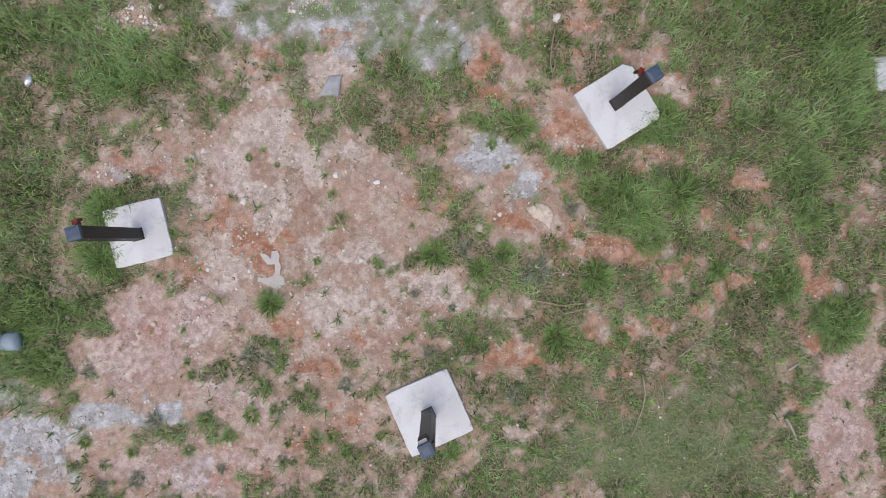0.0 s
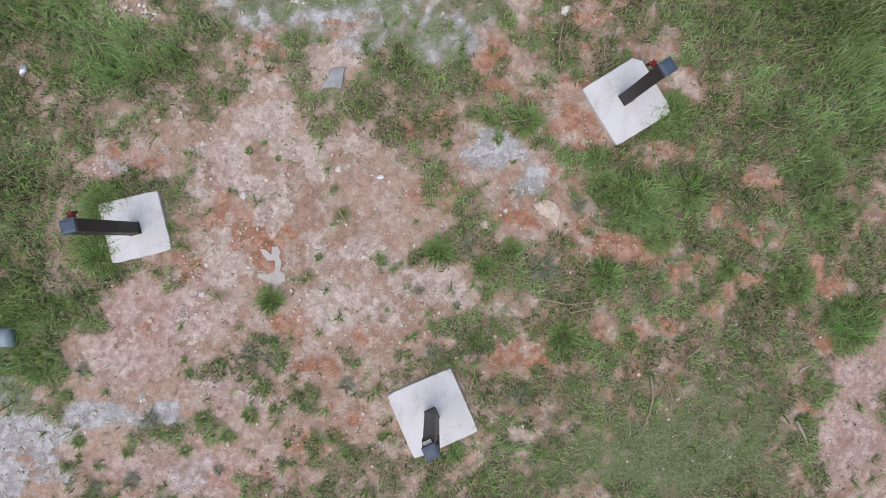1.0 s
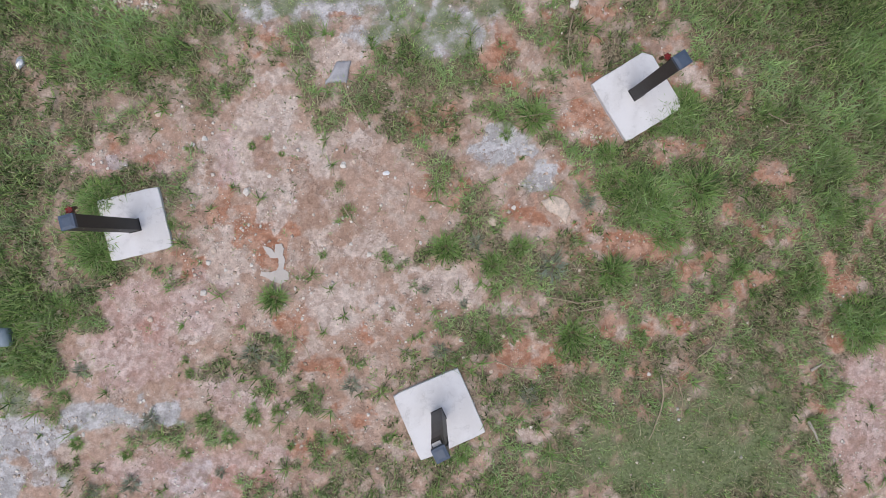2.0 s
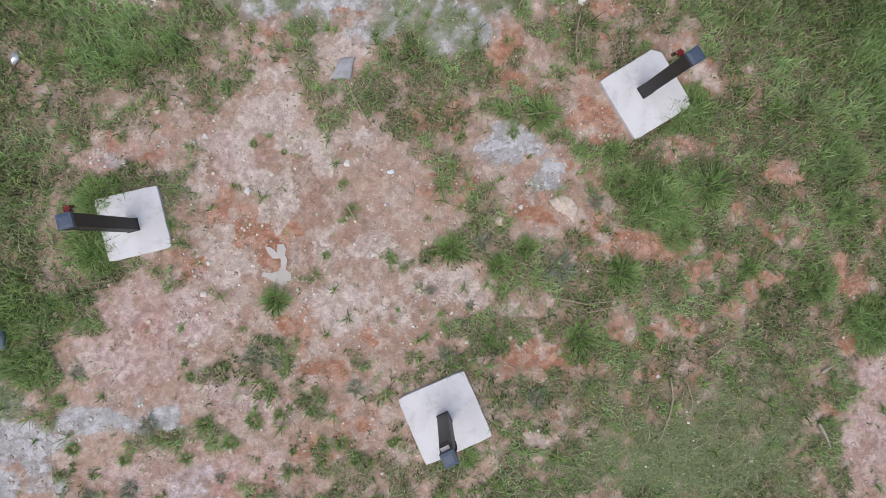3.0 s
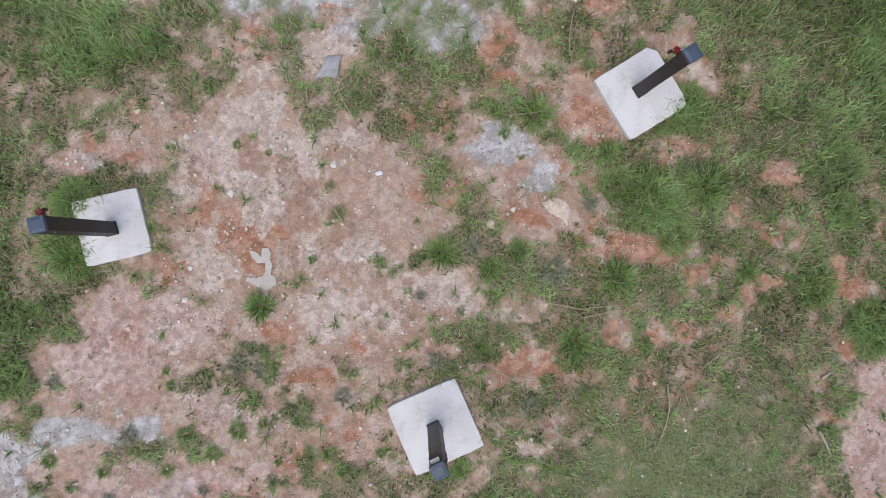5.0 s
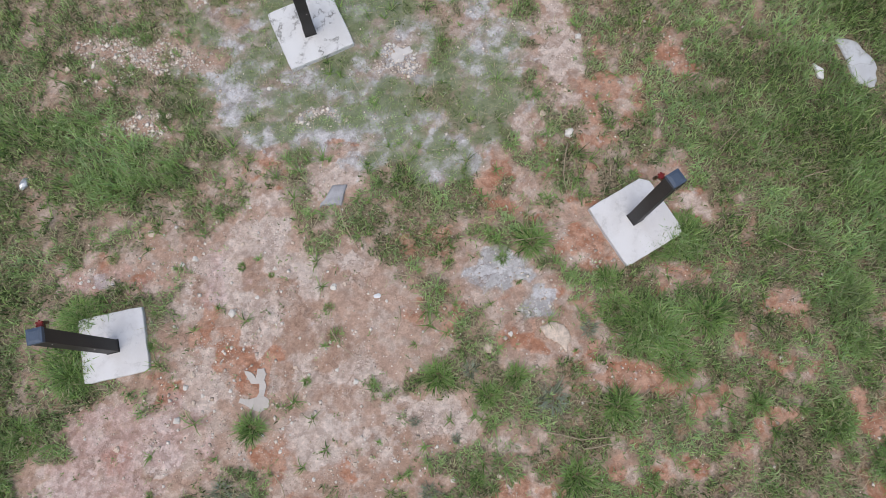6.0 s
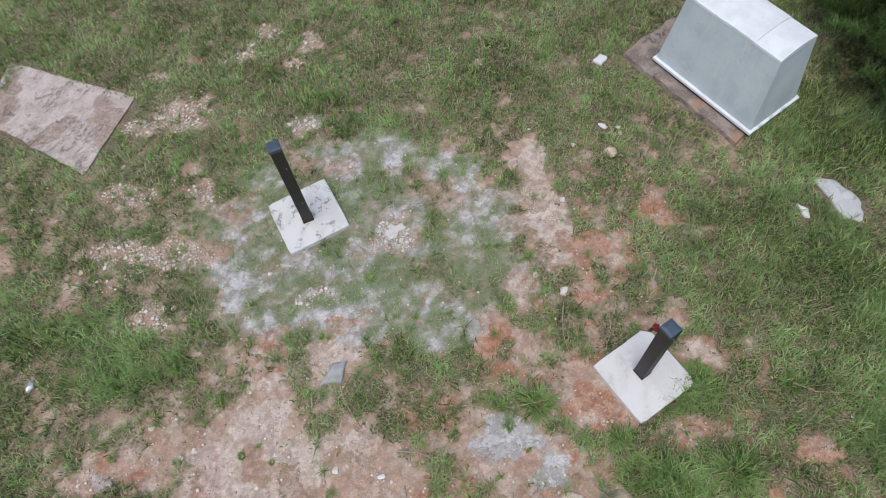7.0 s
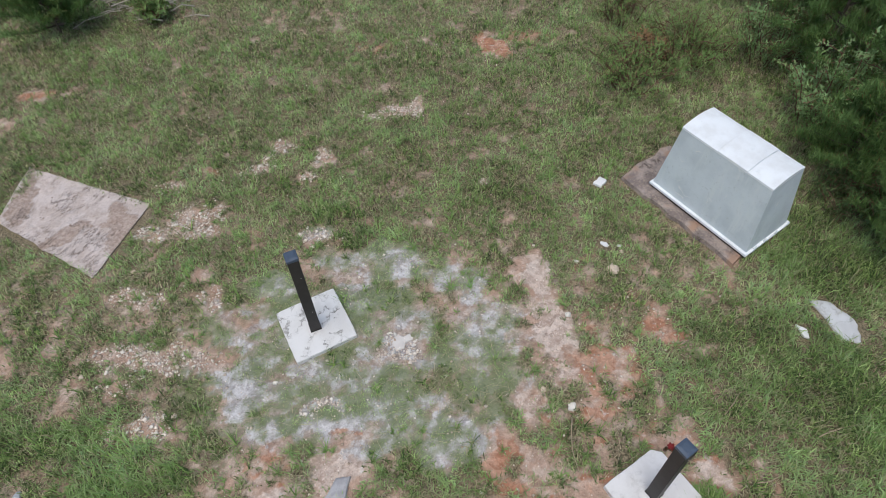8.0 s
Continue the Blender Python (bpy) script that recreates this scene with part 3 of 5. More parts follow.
LONG = [
    (1.90, 0.64, 0.30), (1.66, 0.79, 0.17), (2.11, 0.36, 0.16), (2.20, 1.41, 0.19), (2.00, 1.30, 0.14), (-3.30, -0.81, 0.18),
    (-3.42, -0.38, 0.19), (-3.09, -0.35, 0.17), (-3.55, -0.76, 0.14), (3.82, -0.41, 0.23), (3.58, 0.97, 0.15), (3.55, 0.57, 0.15),
    (3.33, -0.07, 0.16), (-2.68, 1.76, 0.17), (3.62, 2.03, 0.13),
    (-2.74, 0.61, 0.15),
    (-2.75, 0.19, 0.17),
    (-2.71, 0.06, 0.11),
    (2.19, 1.45, 0.15),
    (-2.79, 0.59, 0.17),
    (-2.81, 0.25, 0.19),
    (-2.76, 0.08, 0.14),
]
WIRY = [
    (1.10, 0.06, 0.18), (0.44, 0.26, 0.10), (1.40, 0.62, 0.11), (-1.48, -0.71, 0.12), (-1.29, -0.76, 0.08), (-0.62, -0.97, 0.11),
    (-2.32, -1.28, 0.12), (-2.49, -1.83, 0.12), (-2.81, -1.88, 0.09), (-1.73, -1.73, 0.07), (0.14, -0.67, 0.10), (0.90, -1.06, 0.12),
    (0.01, -0.15, 0.06), (-2.92, -0.86, 0.09), (0.34, -0.27, 0.06),
]
STRAWS = [
    (1.24, 2.20, 1.24, 1.70), (0.79, 1.33, 1.15, 1.33), (0.97, 1.45, 1.44, 1.56), (3.24, 1.94, 3.60, 2.02), (2.63, 1.59, 2.84, 1.65),
    (-0.15, 0.76, -0.18, 0.49), (1.01, -0.19, 1.71, -0.20), (1.33, -0.32, 1.66, -0.29), (1.24, -1.07, 1.47, -1.20), (2.18, -0.92, 2.22, -1.23),
    (-0.69, 0.57, -0.49, 0.34), (-0.20, 1.02, 0.06, 0.96), (2.94, 1.39, 3.30, 1.29), (2.53, 2.16, 2.73, 2.36), (0.61, -0.75, 0.96, -0.82),
    (-1.08, -0.55, -0.96, -0.75),
]


# ---- fields over the plan ----
def lattice(ix, iy, seed):
    h = (ix.astype(np.int64) * 374761393 + iy.astype(np.int64) * 668265263 + seed * 974711) & 0xFFFFFFFF
    h = ((h ^ (h >> 13)) * 1274126177) & 0xFFFFFFFF
    return ((h ^ (h >> 16)) & 0xFFFF) / 65535.0


def smooth(a, lo, hi):
    k = np.clip((a - lo) / (hi - lo), 0, 1)
    return k * k * (3 - 2 * k)


def grain(x, y, size, seed, octaves=4):
    total, weight, amp = 0.0, 0.0, 1.0
    for o in range(octaves):
        u, v = x / size * 2 ** o + 37.7 * seed, y / size * 2 ** o - 11.3 * seed
        iu, iv = np.floor(u), np.floor(v)
        fu, fv = u - iu, v - iv
        fu, fv = fu * fu * (3 - 2 * fu), fv * fv * (3 - 2 * fv)
        a, b = lattice(iu, iv, seed + o), lattice(iu + 1, iv, seed + o)
        c, d = lattice(iu, iv + 1, seed + o), lattice(iu + 1, iv + 1, seed + o)
        total = total + amp * ((a + (b - a) * fu) * (1 - fv) + (c + (d - c) * fu) * fv)
        weight += amp
        amp *= 0.55
    return total / weight


def stretches(x, y, spots, seed):
    wx = x + 0.30 * (grain(x, y, 0.30, seed, 5) - 0.5)
    wy = y + 0.30 * (grain(x, y, 0.30, seed + 5, 5) - 0.5)
    torn = 1.25 * (grain(x, y, 0.15, seed + 9, 4) - 0.5)
    best = np.zeros_like(x)
    for cx, cy, r1, r2, turn, s in spots:
        c, sn = math.cos(radians(turn)), math.sin(radians(turn))
        u, v = (wx - cx) * c + (wy - cy) * sn, -(wx - cx) * sn + (wy - cy) * c
        best = np.maximum(best, s * (1 - smooth(np.hypot(u / r1, v / r2) + torn, 0.62, 1.22)))
    return best


# things that cover the soil: x, y, half length, half width, turn
PAVERS = [(-2.450, 0.39, 0.265, 14), (1.807, 1.53, 0.29, 32), (0.135, -1.211, 0.305, 24), (-1.052, 3.253, 0.305, 26)]
COVERED = [(x, y, h, h, turn) for x, y, h, turn in PAVERS] + [(2.93, 4.54, 0.76, 0.42, -56), (-3.93, 4.77, 0.80, 0.46, -26), (1.95, 4.885, 0.08, 0.08, 40), (3.485, 2.93, 0.06, 0.08, 0),
    (3.85, 3.01, 0.12, 0.24, 35), (4.20, 1.84, 0.08, 0.13, 0), (1.86, 4.05, 0.06, 0.05, -40), (-3.42, 1.74, 0.05, 0.05, 0)]


def covered(x, y, more=0.0):
    out = np.zeros(x.shape, bool)
    for cx, cy, hx, hy, turn in COVERED:
        c, s = math.cos(radians(turn)), math.sin(radians(turn))
        u, v = (x - cx) * c + (y - cy) * s, -(x - cx) * s + (y - cy) * c
        out |= (abs(u) < hx + more) & (abs(v) < hy + more)
    return out


def cover(x, y):
    c = 0.68 + 0.24 * smooth(y, 3.4, 4.8) + 0.07 * smooth(x, 1.0, 2.6) + 0.20 * smooth(x, 2.2, 3.0) * smooth(y, 0.8, 1.6) + 0.6 * (grain(x, y, 0.6, 3) - 0.5) + 0.9 * (grain(x, y, 0.19, 9, 2) - 0.5) + 0.7 * (grain(x, y, 0.065, 13, 2) - 0.5)
    c = c - 0.95 * stretches(x, y, BARE, 21) ** 1.5 - 0.44 * stretches(x, y, FILM, 31) - 0.62 * stretches(x, y, CHIP, 55) + 0.45 * stretches(x, y, LUSH, 41) + 0.3 * stretches(x, y, SHORT, 57)
    return np.clip(c, 0, 1.15)


def relief(x, y):
    far = smooth(np.hypot(x, y - 3), 9, 30)
    return 0.05 * (grain(x, y, 1.6, 7) - 0.5) + 0.022 * (grain(x, y, 0.22, 17, 3) - 0.5) + far * 1.2 * (grain(x, y, 25, 5) - 0.5) - 0.012


def floor_at(x, y):
    return float(relief(np.array([float(x)]), np.array([float(y)]))[0])


# ---- mesh helpers ----
def mesh_from(name, verts, tris, attributes=()):
    me = bpy.data.meshes.new(name)
    verts, tris = np.asarray(verts, np.float32), np.asarray(tris, np.int32)
    me.vertices.add(len(verts))
    me.vertices.foreach_set("co", verts.ravel())
    me.loops.add(tris.size)
    me.loops.foreach_set("vertex_index", tris.ravel())
    me.polygons.add(len(tris))
    me.polygons.foreach_set("loop_start", np.arange(0, tris.size, tris.shape[1], dtype=np.int32))
    me.update(calc_edges=True)
    me.validate()
    for key, values in attributes:
        values = np.asarray(values, np.float32)
        if values.ndim == 1:
            me.attributes.new(key, "FLOAT", "POINT").data.foreach_set("value", values)
        else:
            me.attributes.new(key, "FLOAT_COLOR", "POINT").data.foreach_set("color", values.ravel())
    return me


def thing(name, label, category, m=None, group="", kind=""):
    ob = tagged(new(name), label, category, group, kind)
    if m is not None:
        ob.matrix_world = m
    return ob


def solid(name, bm, material, smooth_shade=False):
    me = bpy.data.meshes.new(name)
    bmesh.ops.recalc_face_normals(bm, faces=bm.faces)
    bm.to_mesh(me)
    bm.free()
    me.materials.append(material)
    if smooth_shade:
        me.polygons.foreach_set("use_smooth", [True] * len(me.polygons))
    return me


def part(name, bm, material, parent, label="", smooth_shade=False):
    ob = new(name, solid(name, bm, material, smooth_shade))
    ob.parent = parent
    return tagged(ob, label)


def block(bm, sx, sy, sz, m=None, bevel=0.0, taper=1.0, taper_y=None):
    """A box that stands on z = 0 of m, narrowed to taper at its top."""
    made = bmesh.ops.create_cube(bm, size=1.0)["verts"]
    for v in made:
        up = v.co.z > 0
        v.co = Vector((v.co.x * sx * (taper if up else 1), v.co.y * sy * ((taper_y or taper) if up else 1), (v.co.z + 0.5) * sz))
    if bevel:
        edges = {e for v in made for e in v.link_edges}
        made = list({v for f in bmesh.ops.bevel(bm, geom=list(edges), offset=bevel, segments=2, affect="EDGES", profile=0.5)["faces"] for v in f.verts} | {v for v in made if v.is_valid})
    if m is not None:
        bmesh.ops.transform(bm, matrix=m, verts=made)
    return made


def tube(bm, points, radii, sides=6):
    """A tapering round bar along points."""
    pts = [Vector(p) for p in points]
    rings = []
    for i, p in enumerate(pts):
        d = (pts[min(i + 1, len(pts) - 1)] - pts[max(i - 1, 0)]).normalized()
        a = d.orthogonal().normalized()
        b = d.cross(a)
        rings.append([bm.verts.new(p + radii[i] * (math.cos(k * math.tau / sides) * a + math.sin(k * math.tau / sides) * b)) for k in range(sides)])
    for r0, r1 in zip(rings, rings[1:]):
        for k in range(sides):
            bm.faces.new((r0[k], r0[(k + 1) % sides], r1[(k + 1) % sides], r1[k]))
    bm.faces.new(rings[0][::-1])
    bm.faces.new(rings[-1])


def blades(roots, lengths, widths, azimuths, leans, curl=0.5):
    """Vertices and triangles of many bent, tapering blades."""
    n = len(roots)
    out = np.stack([np.cos(azimuths), np.sin(azimuths), np.zeros(n)], 1)
    side = np.stack([-np.sin(azimuths), np.cos(azimuths), np.zeros(n)], 1) * widths[:, None] / 2
    up = np.array([0, 0, 1.0])
    mid_lean, tip_lean = leans * (1 - curl), leans * (1 + curl)
    mid = roots + lengths[:, None] * 0.55 * (np.sin(mid_lean)[:, None] * out + np.cos(mid_lean)[:, None] * up)
    tip = mid + lengths[:, None] * 0.45 * (np.sin(tip_lean)[:, None] * out + np.cos(tip_lean)[:, None] * up)
    verts = np.stack([roots - side, roots + side, mid - side * 0.85, mid + side * 0.85, tip], 1).reshape(-1, 3)
    base = (np.arange(n) * 5)[:, None]
    tris = np.stack([base + [0, 1, 3], base + [0, 3, 2], base + [2, 3, 4]], 1).reshape(-1, 3)
    return verts, tris


# ---- the ground: one sheet to the horizon ----
def ground():
    def axis(lo, hi, step):
        core = np.arange(lo, hi, step)
        grow = np.cumsum(step * 1.22 ** np.arange(1, 42))
        return np.concatenate([lo - grow[::-1], core, core[-1] + grow])

    xs, ys = axis(-7.0, 7.2, 0.045), axis(-2.6, 10.0, 0.045)
    x, y = [a.ravel() for a in np.meshgrid(xs, ys)]
    nx, ny = len(xs), len(ys)
    i = (np.arange(ny - 1)[:, None] * nx + np.arange(nx - 1)[None, :]).ravel()
    quads = np.stack([i, i + 1, i + nx + 1, i + nx], 1)
    near = (abs(x) < 9) & (y > -5) & (y < 12)
    red, pale, grey, chip = (np.zeros_like(x) for _ in range(4))
    dens = np.full_like(x, 0.8)
    dens[near] = cover(x[near], y[near])
    moss, pink, film = (np.zeros_like(x) for _ in range(3))
    for field, spots, seed in ((moss, SHORT, 57), (pink, PINK, 58), (red, CLAY, 51), (pale, PALE, 53), (grey, GREY, 54), (film, FILM, 31), (chip, CHIP, 55)):
        field[near] = np.maximum(field[near], stretches(x[near], y[near], spots, seed))
    grey = np.maximum(grey, 0.7 * film)
    soil = np.stack([red, pale, grey, np.ones_like(x)], 1)
    me = mesh_from("ground", np.stack([x, y, relief(x, y)], 1), quads, (("soil", soil), ("chip", chip), ("cover", dens), ("moss", moss), ("pink", pink)))
    me.materials.append(GROUND)
    me.polygons.foreach_set("use_smooth", [True] * len(me.polygons))
    tagged(new("ground", me), "patchy red clay and pale sandy soil with thin grass", "ground", kind="structure")


def grass_field():
    rng = np.random.default_rng(11)

    def field(name, label, lo_x, hi_x, lo_y, hi_y, per_metre, fewest, material, tall=1.0):
        n = int((hi_x - lo_x) * (hi_y - lo_y) * per_metre)
        x, y = rng.uniform(lo_x, hi_x, n), rng.uniform(lo_y, hi_y, n)
        c = cover(x, y)
        keep = (rng.random(n) < np.maximum(smooth(c, 0.12, 0.95), 0.03)) & ~covered(x, y, 0.015)
        x, y, c = x[keep], y[keep], c[keep]
        rich = stretches(x, y, LUSH, 41)
        mossy = np.maximum(np.maximum(smooth(stretches(x, y, GREY, 54), 0.05, 0.45), stretches(x, y, SHORT, 57)), smooth(stretches(x, y, FILM, 31), 0.1, 0.5))
        k = fewest
        tuft_dry = rng.random(len(x)) < 0.06 + 0.22 * (grain(x, y, 0.5, 77) > 0.55) + 0.03 * smooth(y, 2.5, 4.5)
        tuft_tone = rng.normal(0, 0.20, len(x)) + 0.9 * (grain(x, y, 0.16, 79, 2) - 0.5) + 0.25 * smooth(stretches(x, y, GREY, 54), 0.05, 0.45)
        height = (0.032 + 0.030 * np.clip(c, 0, 1) + 0.07 * rich) * rng.uniform(0.6, 1.5, len(x)) * tall * (1 - 0.55 * mossy)
        x, y, height, rich, c, tuft_dry, tuft_tone, mossy = (np.repeat(a, k) for a in (x, y, height, rich, c, tuft_dry, tuft_tone, mossy))
        n = len(x)
        x, y = x + rng.normal(0, 0.016, n), y + rng.normal(0, 0.016, n)
        keep = ~covered(x, y, 0.003)
        x, y, height, rich, c, tuft_dry, tuft_tone, mossy = (a[keep] for a in (x, y, height, rich, c, tuft_dry, tuft_tone, mossy))
        n = len(x)
        roots = np.stack([x, y, relief(x, y) - 0.004], 1)
        length = height * rng.uniform(0.6, 1.4, n)
        dry = np.clip((tuft_dry | (rng.random(n) < 0.12 + 0.2 * (1 - np.clip(c, 0, 1)))) * (1 - 0.8 * rich) * rng.uniform(0.4, 1.0, n), 0, 1)
        v, t = blades(roots, length, rng.uniform(0.005, 0.0115, n) * tall * (1 - 0.4 * mossy), rng.uniform(0, math.tau, n), rng.uniform(0.45, 1.45, n))
        me = mesh_from(name, v, t, (("dry", np.repeat(dry, 5)), ("tone", np.repeat(np.clip(tuft_tone, -0.55, 0.5), 5))))
        me.materials.append(material)
        tagged(new(name, me), label, "grass", kind="stuff")

    # long bright grass where the ground is rich
    n = 60000
    x, y = rng.uniform(-4.4, 5.2, n), rng.uniform(-2.4, 5.5, n)
    keep = (rng.random(n) < smooth(stretches(x, y, LUSH, 41), 0.25, 0.9) * (0.35 + 0.65 * smooth(grain(x, y, 0.25, 91, 3), 0.4, 0.6))) & ~covered(x, y, 0.01)
    x, y = np.repeat(x[keep], 3), np.repeat(y[keep], 3)
    n = len(x)
    x, y = x + rng.normal(0, 0.02, n), y + rng.normal(0, 0.02, n)
    drift = 5.0 * grain(x, y, 0.5, 93, 2)
    v, t = blades(np.stack([x, y, relief(x, y) - 0.004], 1), rng.uniform(0.08, 0.20, n), rng.uniform(0.006, 0.0115, n), drift + rng.normal(0, 1.1, n), rng.uniform(0.4, 1.35, n))
    me = mesh_from("long_grass", v, t, (("dry", np.repeat((rng.random(n) < 0.1) * 0.9, 5)),))
    me.materials.append(TALL)
    tagged(new("long_grass", me), "long bright green grass in thick patches", "grass", kind="stuff")
    field("grass", "short green and straw-coloured grass on sandy soil", -4.6, 5.0, -2.5, 4.2, 780, 5, GRASS)
    field("meadow_grass", "short dense green lawn grass with dry blades", -7.5, 7.5, 4.2, 10.5, 640, 5, GRASS, 0.98)


def outer_grass():
    rng = np.random.default_rng(23)
    n = 46000
    x, y = rng.uniform(-13, 13, n), rng.uniform(-9, 16, n)
    inside = (x > -4.6) & (x < 5.0) & (y > -2.5) & (y < 4.3) | (x > -7.5) & (x < 7.5) & (y >= 4.2) & (y < 10.5)
    x, y = x[~inside], y[~inside]
    x, y = np.repeat(x, 4), np.repeat(y, 4)
    n = len(x)
    x, y = x + rng.normal(0, 0.04, n), y + rng.normal(0, 0.04, n)
    keep = rng.random(n) < 0.3 + 0.9 * grain(x, y, 1.2, 3)
    x, y = x[keep], y[keep]
    n = len(x)
    v, t = blades(np.stack([x, y, relief(x, y) - 0.004], 1), rng.uniform(0.06, 0.15, n), rng.uniform(0.008, 0.018, n), rng.uniform(0, math.tau, n), rng.uniform(0.5, 1.4, n))
    me = mesh_from("outer_grass", v, t, (("dry", np.repeat((rng.random(n) < 0.25) * 0.8, 5)),))
    me.materials.append(GRASS)
    tagged(new("outer_grass", me), "rough green grass round the clearing", "grass", kind="stuff")


def weeds_and_straw():
    rng = np.random.default_rng(19)
    n = 9500
    x, y = rng.uniform(-5.0, 5.2, n), rng.uniform(-2.4, 8.0, n)
    c = cover(x, y)
    thin = np.maximum(smooth(stretches(x, y, FILM, 31), 0.1, 0.5), stretches(x, y, SHORT, 57))
    keep = (rng.random(n) < (0.05 + 0.5 * smooth(c, 0.1, 0.8)) * (1 - 0.85 * thin)) & ~covered(x, y, 0.03)
    x, y = x[keep], y[keep]
    k = 13
    size = np.repeat(rng.uniform(0.05, 0.15, len(x)) * rng.choice([0.7, 1.0, 1.25], len(x)), k)
    x, y = np.repeat(x, k), np.repeat(y, k)
    n = len(x)
    az = rng.uniform(0, math.tau, n)
    roots = np.stack([x + rng.normal(0, 0.007, n), y + rng.normal(0, 0.007, n), relief(x, y) - 0.003], 1)
    v, t = blades(roots, size * rng.uniform(0.5, 1.2, n), rng.uniform(0.004, 0.0095, n), az, rng.uniform(0.5, 1.4, n), 0.3)
    me = mesh_from("weed_tufts", v, t, (("dry", np.repeat((rng.random(n) < 0.12) * 0.8, 5)),))
    me.materials.append(TALL)
    tagged(new("weed_tufts", me), "many small spreading tufts of wild grass", "grass", kind="stuff")
    n = 15000
    x, y = rng.uniform(-5.5, 5.5, n), rng.uniform(-2.4, 9.0, n)
    keep = (rng.random(n) < smooth(cover(x, y), 0.1, 0.7) * 0.9 + 0.04) & ~covered(x, y, 0.02)
    x, y = x[keep], y[keep]
    n = len(x)
    roots = np.stack([x, y, relief(x, y) + rng.uniform(0.004, 0.05, n)], 1)
    v, t = blades(roots, rng.uniform(0.04, 0.17, n), rng.uniform(0.002, 0.0045, n), rng.uniform(0, math.tau, n), rng.uniform(1.35, 1.6, n), 0.08)
    me = mesh_from("straw", v, t, (("dry", np.repeat(rng.uniform(0.7, 1.0, n), 5)),))
    me.materials.append(GRASS)
    tagged(new("straw", me), "loose dry straw-coloured blades over the grass", "straw", kind="stuff")


def clump_mesh(seed, n, tall, core):
    """A tuft one metre in radius, to be scaled; core: how far its roots spread."""
    rng = np.random.default_rng(seed)
    r = np.sqrt(rng.random(n)) * core * (0.7 + 0.6 * grain(np.cos(np.arange(n)) * 3, np.sin(np.arange(n)) * 3, 1.0, seed))
    a = rng.uniform(0, math.tau, n)
    roots = np.stack([r * np.cos(a), r * np.sin(a), np.full(n, -0.03)], 1)
    az = a + rng.normal(0, 1.0, n)
    lean = np.clip(0.25 + 0.9 * r / core + rng.normal(0, 0.3, n), 0.05, 1.4)
    length = rng.uniform(0.45, 1.1, n) * tall
    v, t = blades(roots, length, rng.uniform(0.026, 0.056, n) * (0.85 if core > 0.5 else 1.0), az, lean, 0.45)
    dry = (rng.random(n) < 0.14) * rng.uniform(0.5, 1, n)
    me = mesh_from("grass_clump", v, t, (("dry", np.repeat(dry, 5)),))
    me.materials.append(TALL)
    return me


def grass_clumps():
    shapes = [clump_mesh(100 + k, (130, 90, 560, 110, 460, 250)[k], (0.85, 0.95, 0.62, 0.75, 0.7, 0.9)[k], (0.34, 0.28, 0.75, 0.5, 0.7, 0.4)[k]) for k in range(6)]
    rng = random.Random(4)
    for i, (x, y, r) in enumerate(TUFTS + LONG):
        big = i >= len(TUFTS)
        ob = tagged(new("grass_clump", shapes[rng.choice((2, 4)) if big else 5 if r > 0.11 else rng.choice((0, 1, 3))]),
                    "dense bright green clump of long grass" if big else "small tuft of wild grass with spreading blades", "grass clump", "grass clumps in the clearing")
        s = r * 1.2
        ob.matrix_world = pose(x, y, floor_at(x, y), 0, 0, rng.uniform(0, 360)) @ Matrix.Diagonal((s * rng.uniform(0.85, 1.15), s * rng.uniform(0.8, 1.1), s * 0.75, 1))

    dull = clump_mesh(140, 90, 1.0, 0.3)
    dull.materials[0] = GREYTUFT
    for x, y, r in WIRY:
        ob = tagged(new("weed", dull), "dull grey-green wiry weed on soil", "weed", "wiry weeds in the clearing")
        ob.matrix_world = pose(x, y, floor_at(x, y), 0, 0, rng.uniform(0, 360)) @ Matrix.Diagonal((r * 1.2, r * 1.2, r * 0.8, 1))


# ---- pavers with water posts ----
def paver(x, y, half, turn, material, seed, chipped=0.0, label="square white concrete paver, bedded in soil"):
    rng = random.Random(seed)
    bm = bmesh.new()
    outline = []
    steps = 9
    corners = [(-half, -half), (half, -half), (half, half), (-half, half)]
    for k in range(4):
        (ax, ay), (bx, by) = corners[k], corners[(k + 1) % 4]
        for s in range(steps):
            f = s / steps
            px, py = ax + (bx - ax) * f, ay + (by - ay) * f
            if s == 0:
                pull = 0.006 + (chipped if k == 2 else 0.5 * chipped if k == 1 else 0)
                px, py = px - math.copysign(pull, px), py - math.copysign(pull, py)
            outline.append((px + rng.uniform(-0.0022, 0.0022), py + rng.uniform(-0.0022, 0.0022)))
    low = [bm.verts.new((px, py, -0.03)) for px, py in outline]
    rim = [bm.verts.new((px, py, 0.034 + rng.uniform(-0.001, 0.001))) for px, py in outline]
    top = [bm.verts.new((px * 0.984, py * 0.984, 0.04)) for px, py in outline]
    n = len(outline)
    for a, b in ((low, rim), (rim, top)):
        for k in range(n):
            bm.faces.new((a[k], a[(k + 1) % n], b[(k + 1) % n], b[k]))
    bm.faces.new(top)
    bm.faces.new(low[::-1])
    me = solid("paver", bm, material)
    ob = tagged(new("paver", me), label, "paver", "pavers under the posts")
    ob.matrix_world = pose(x, y, 0, 0, 0, turn)


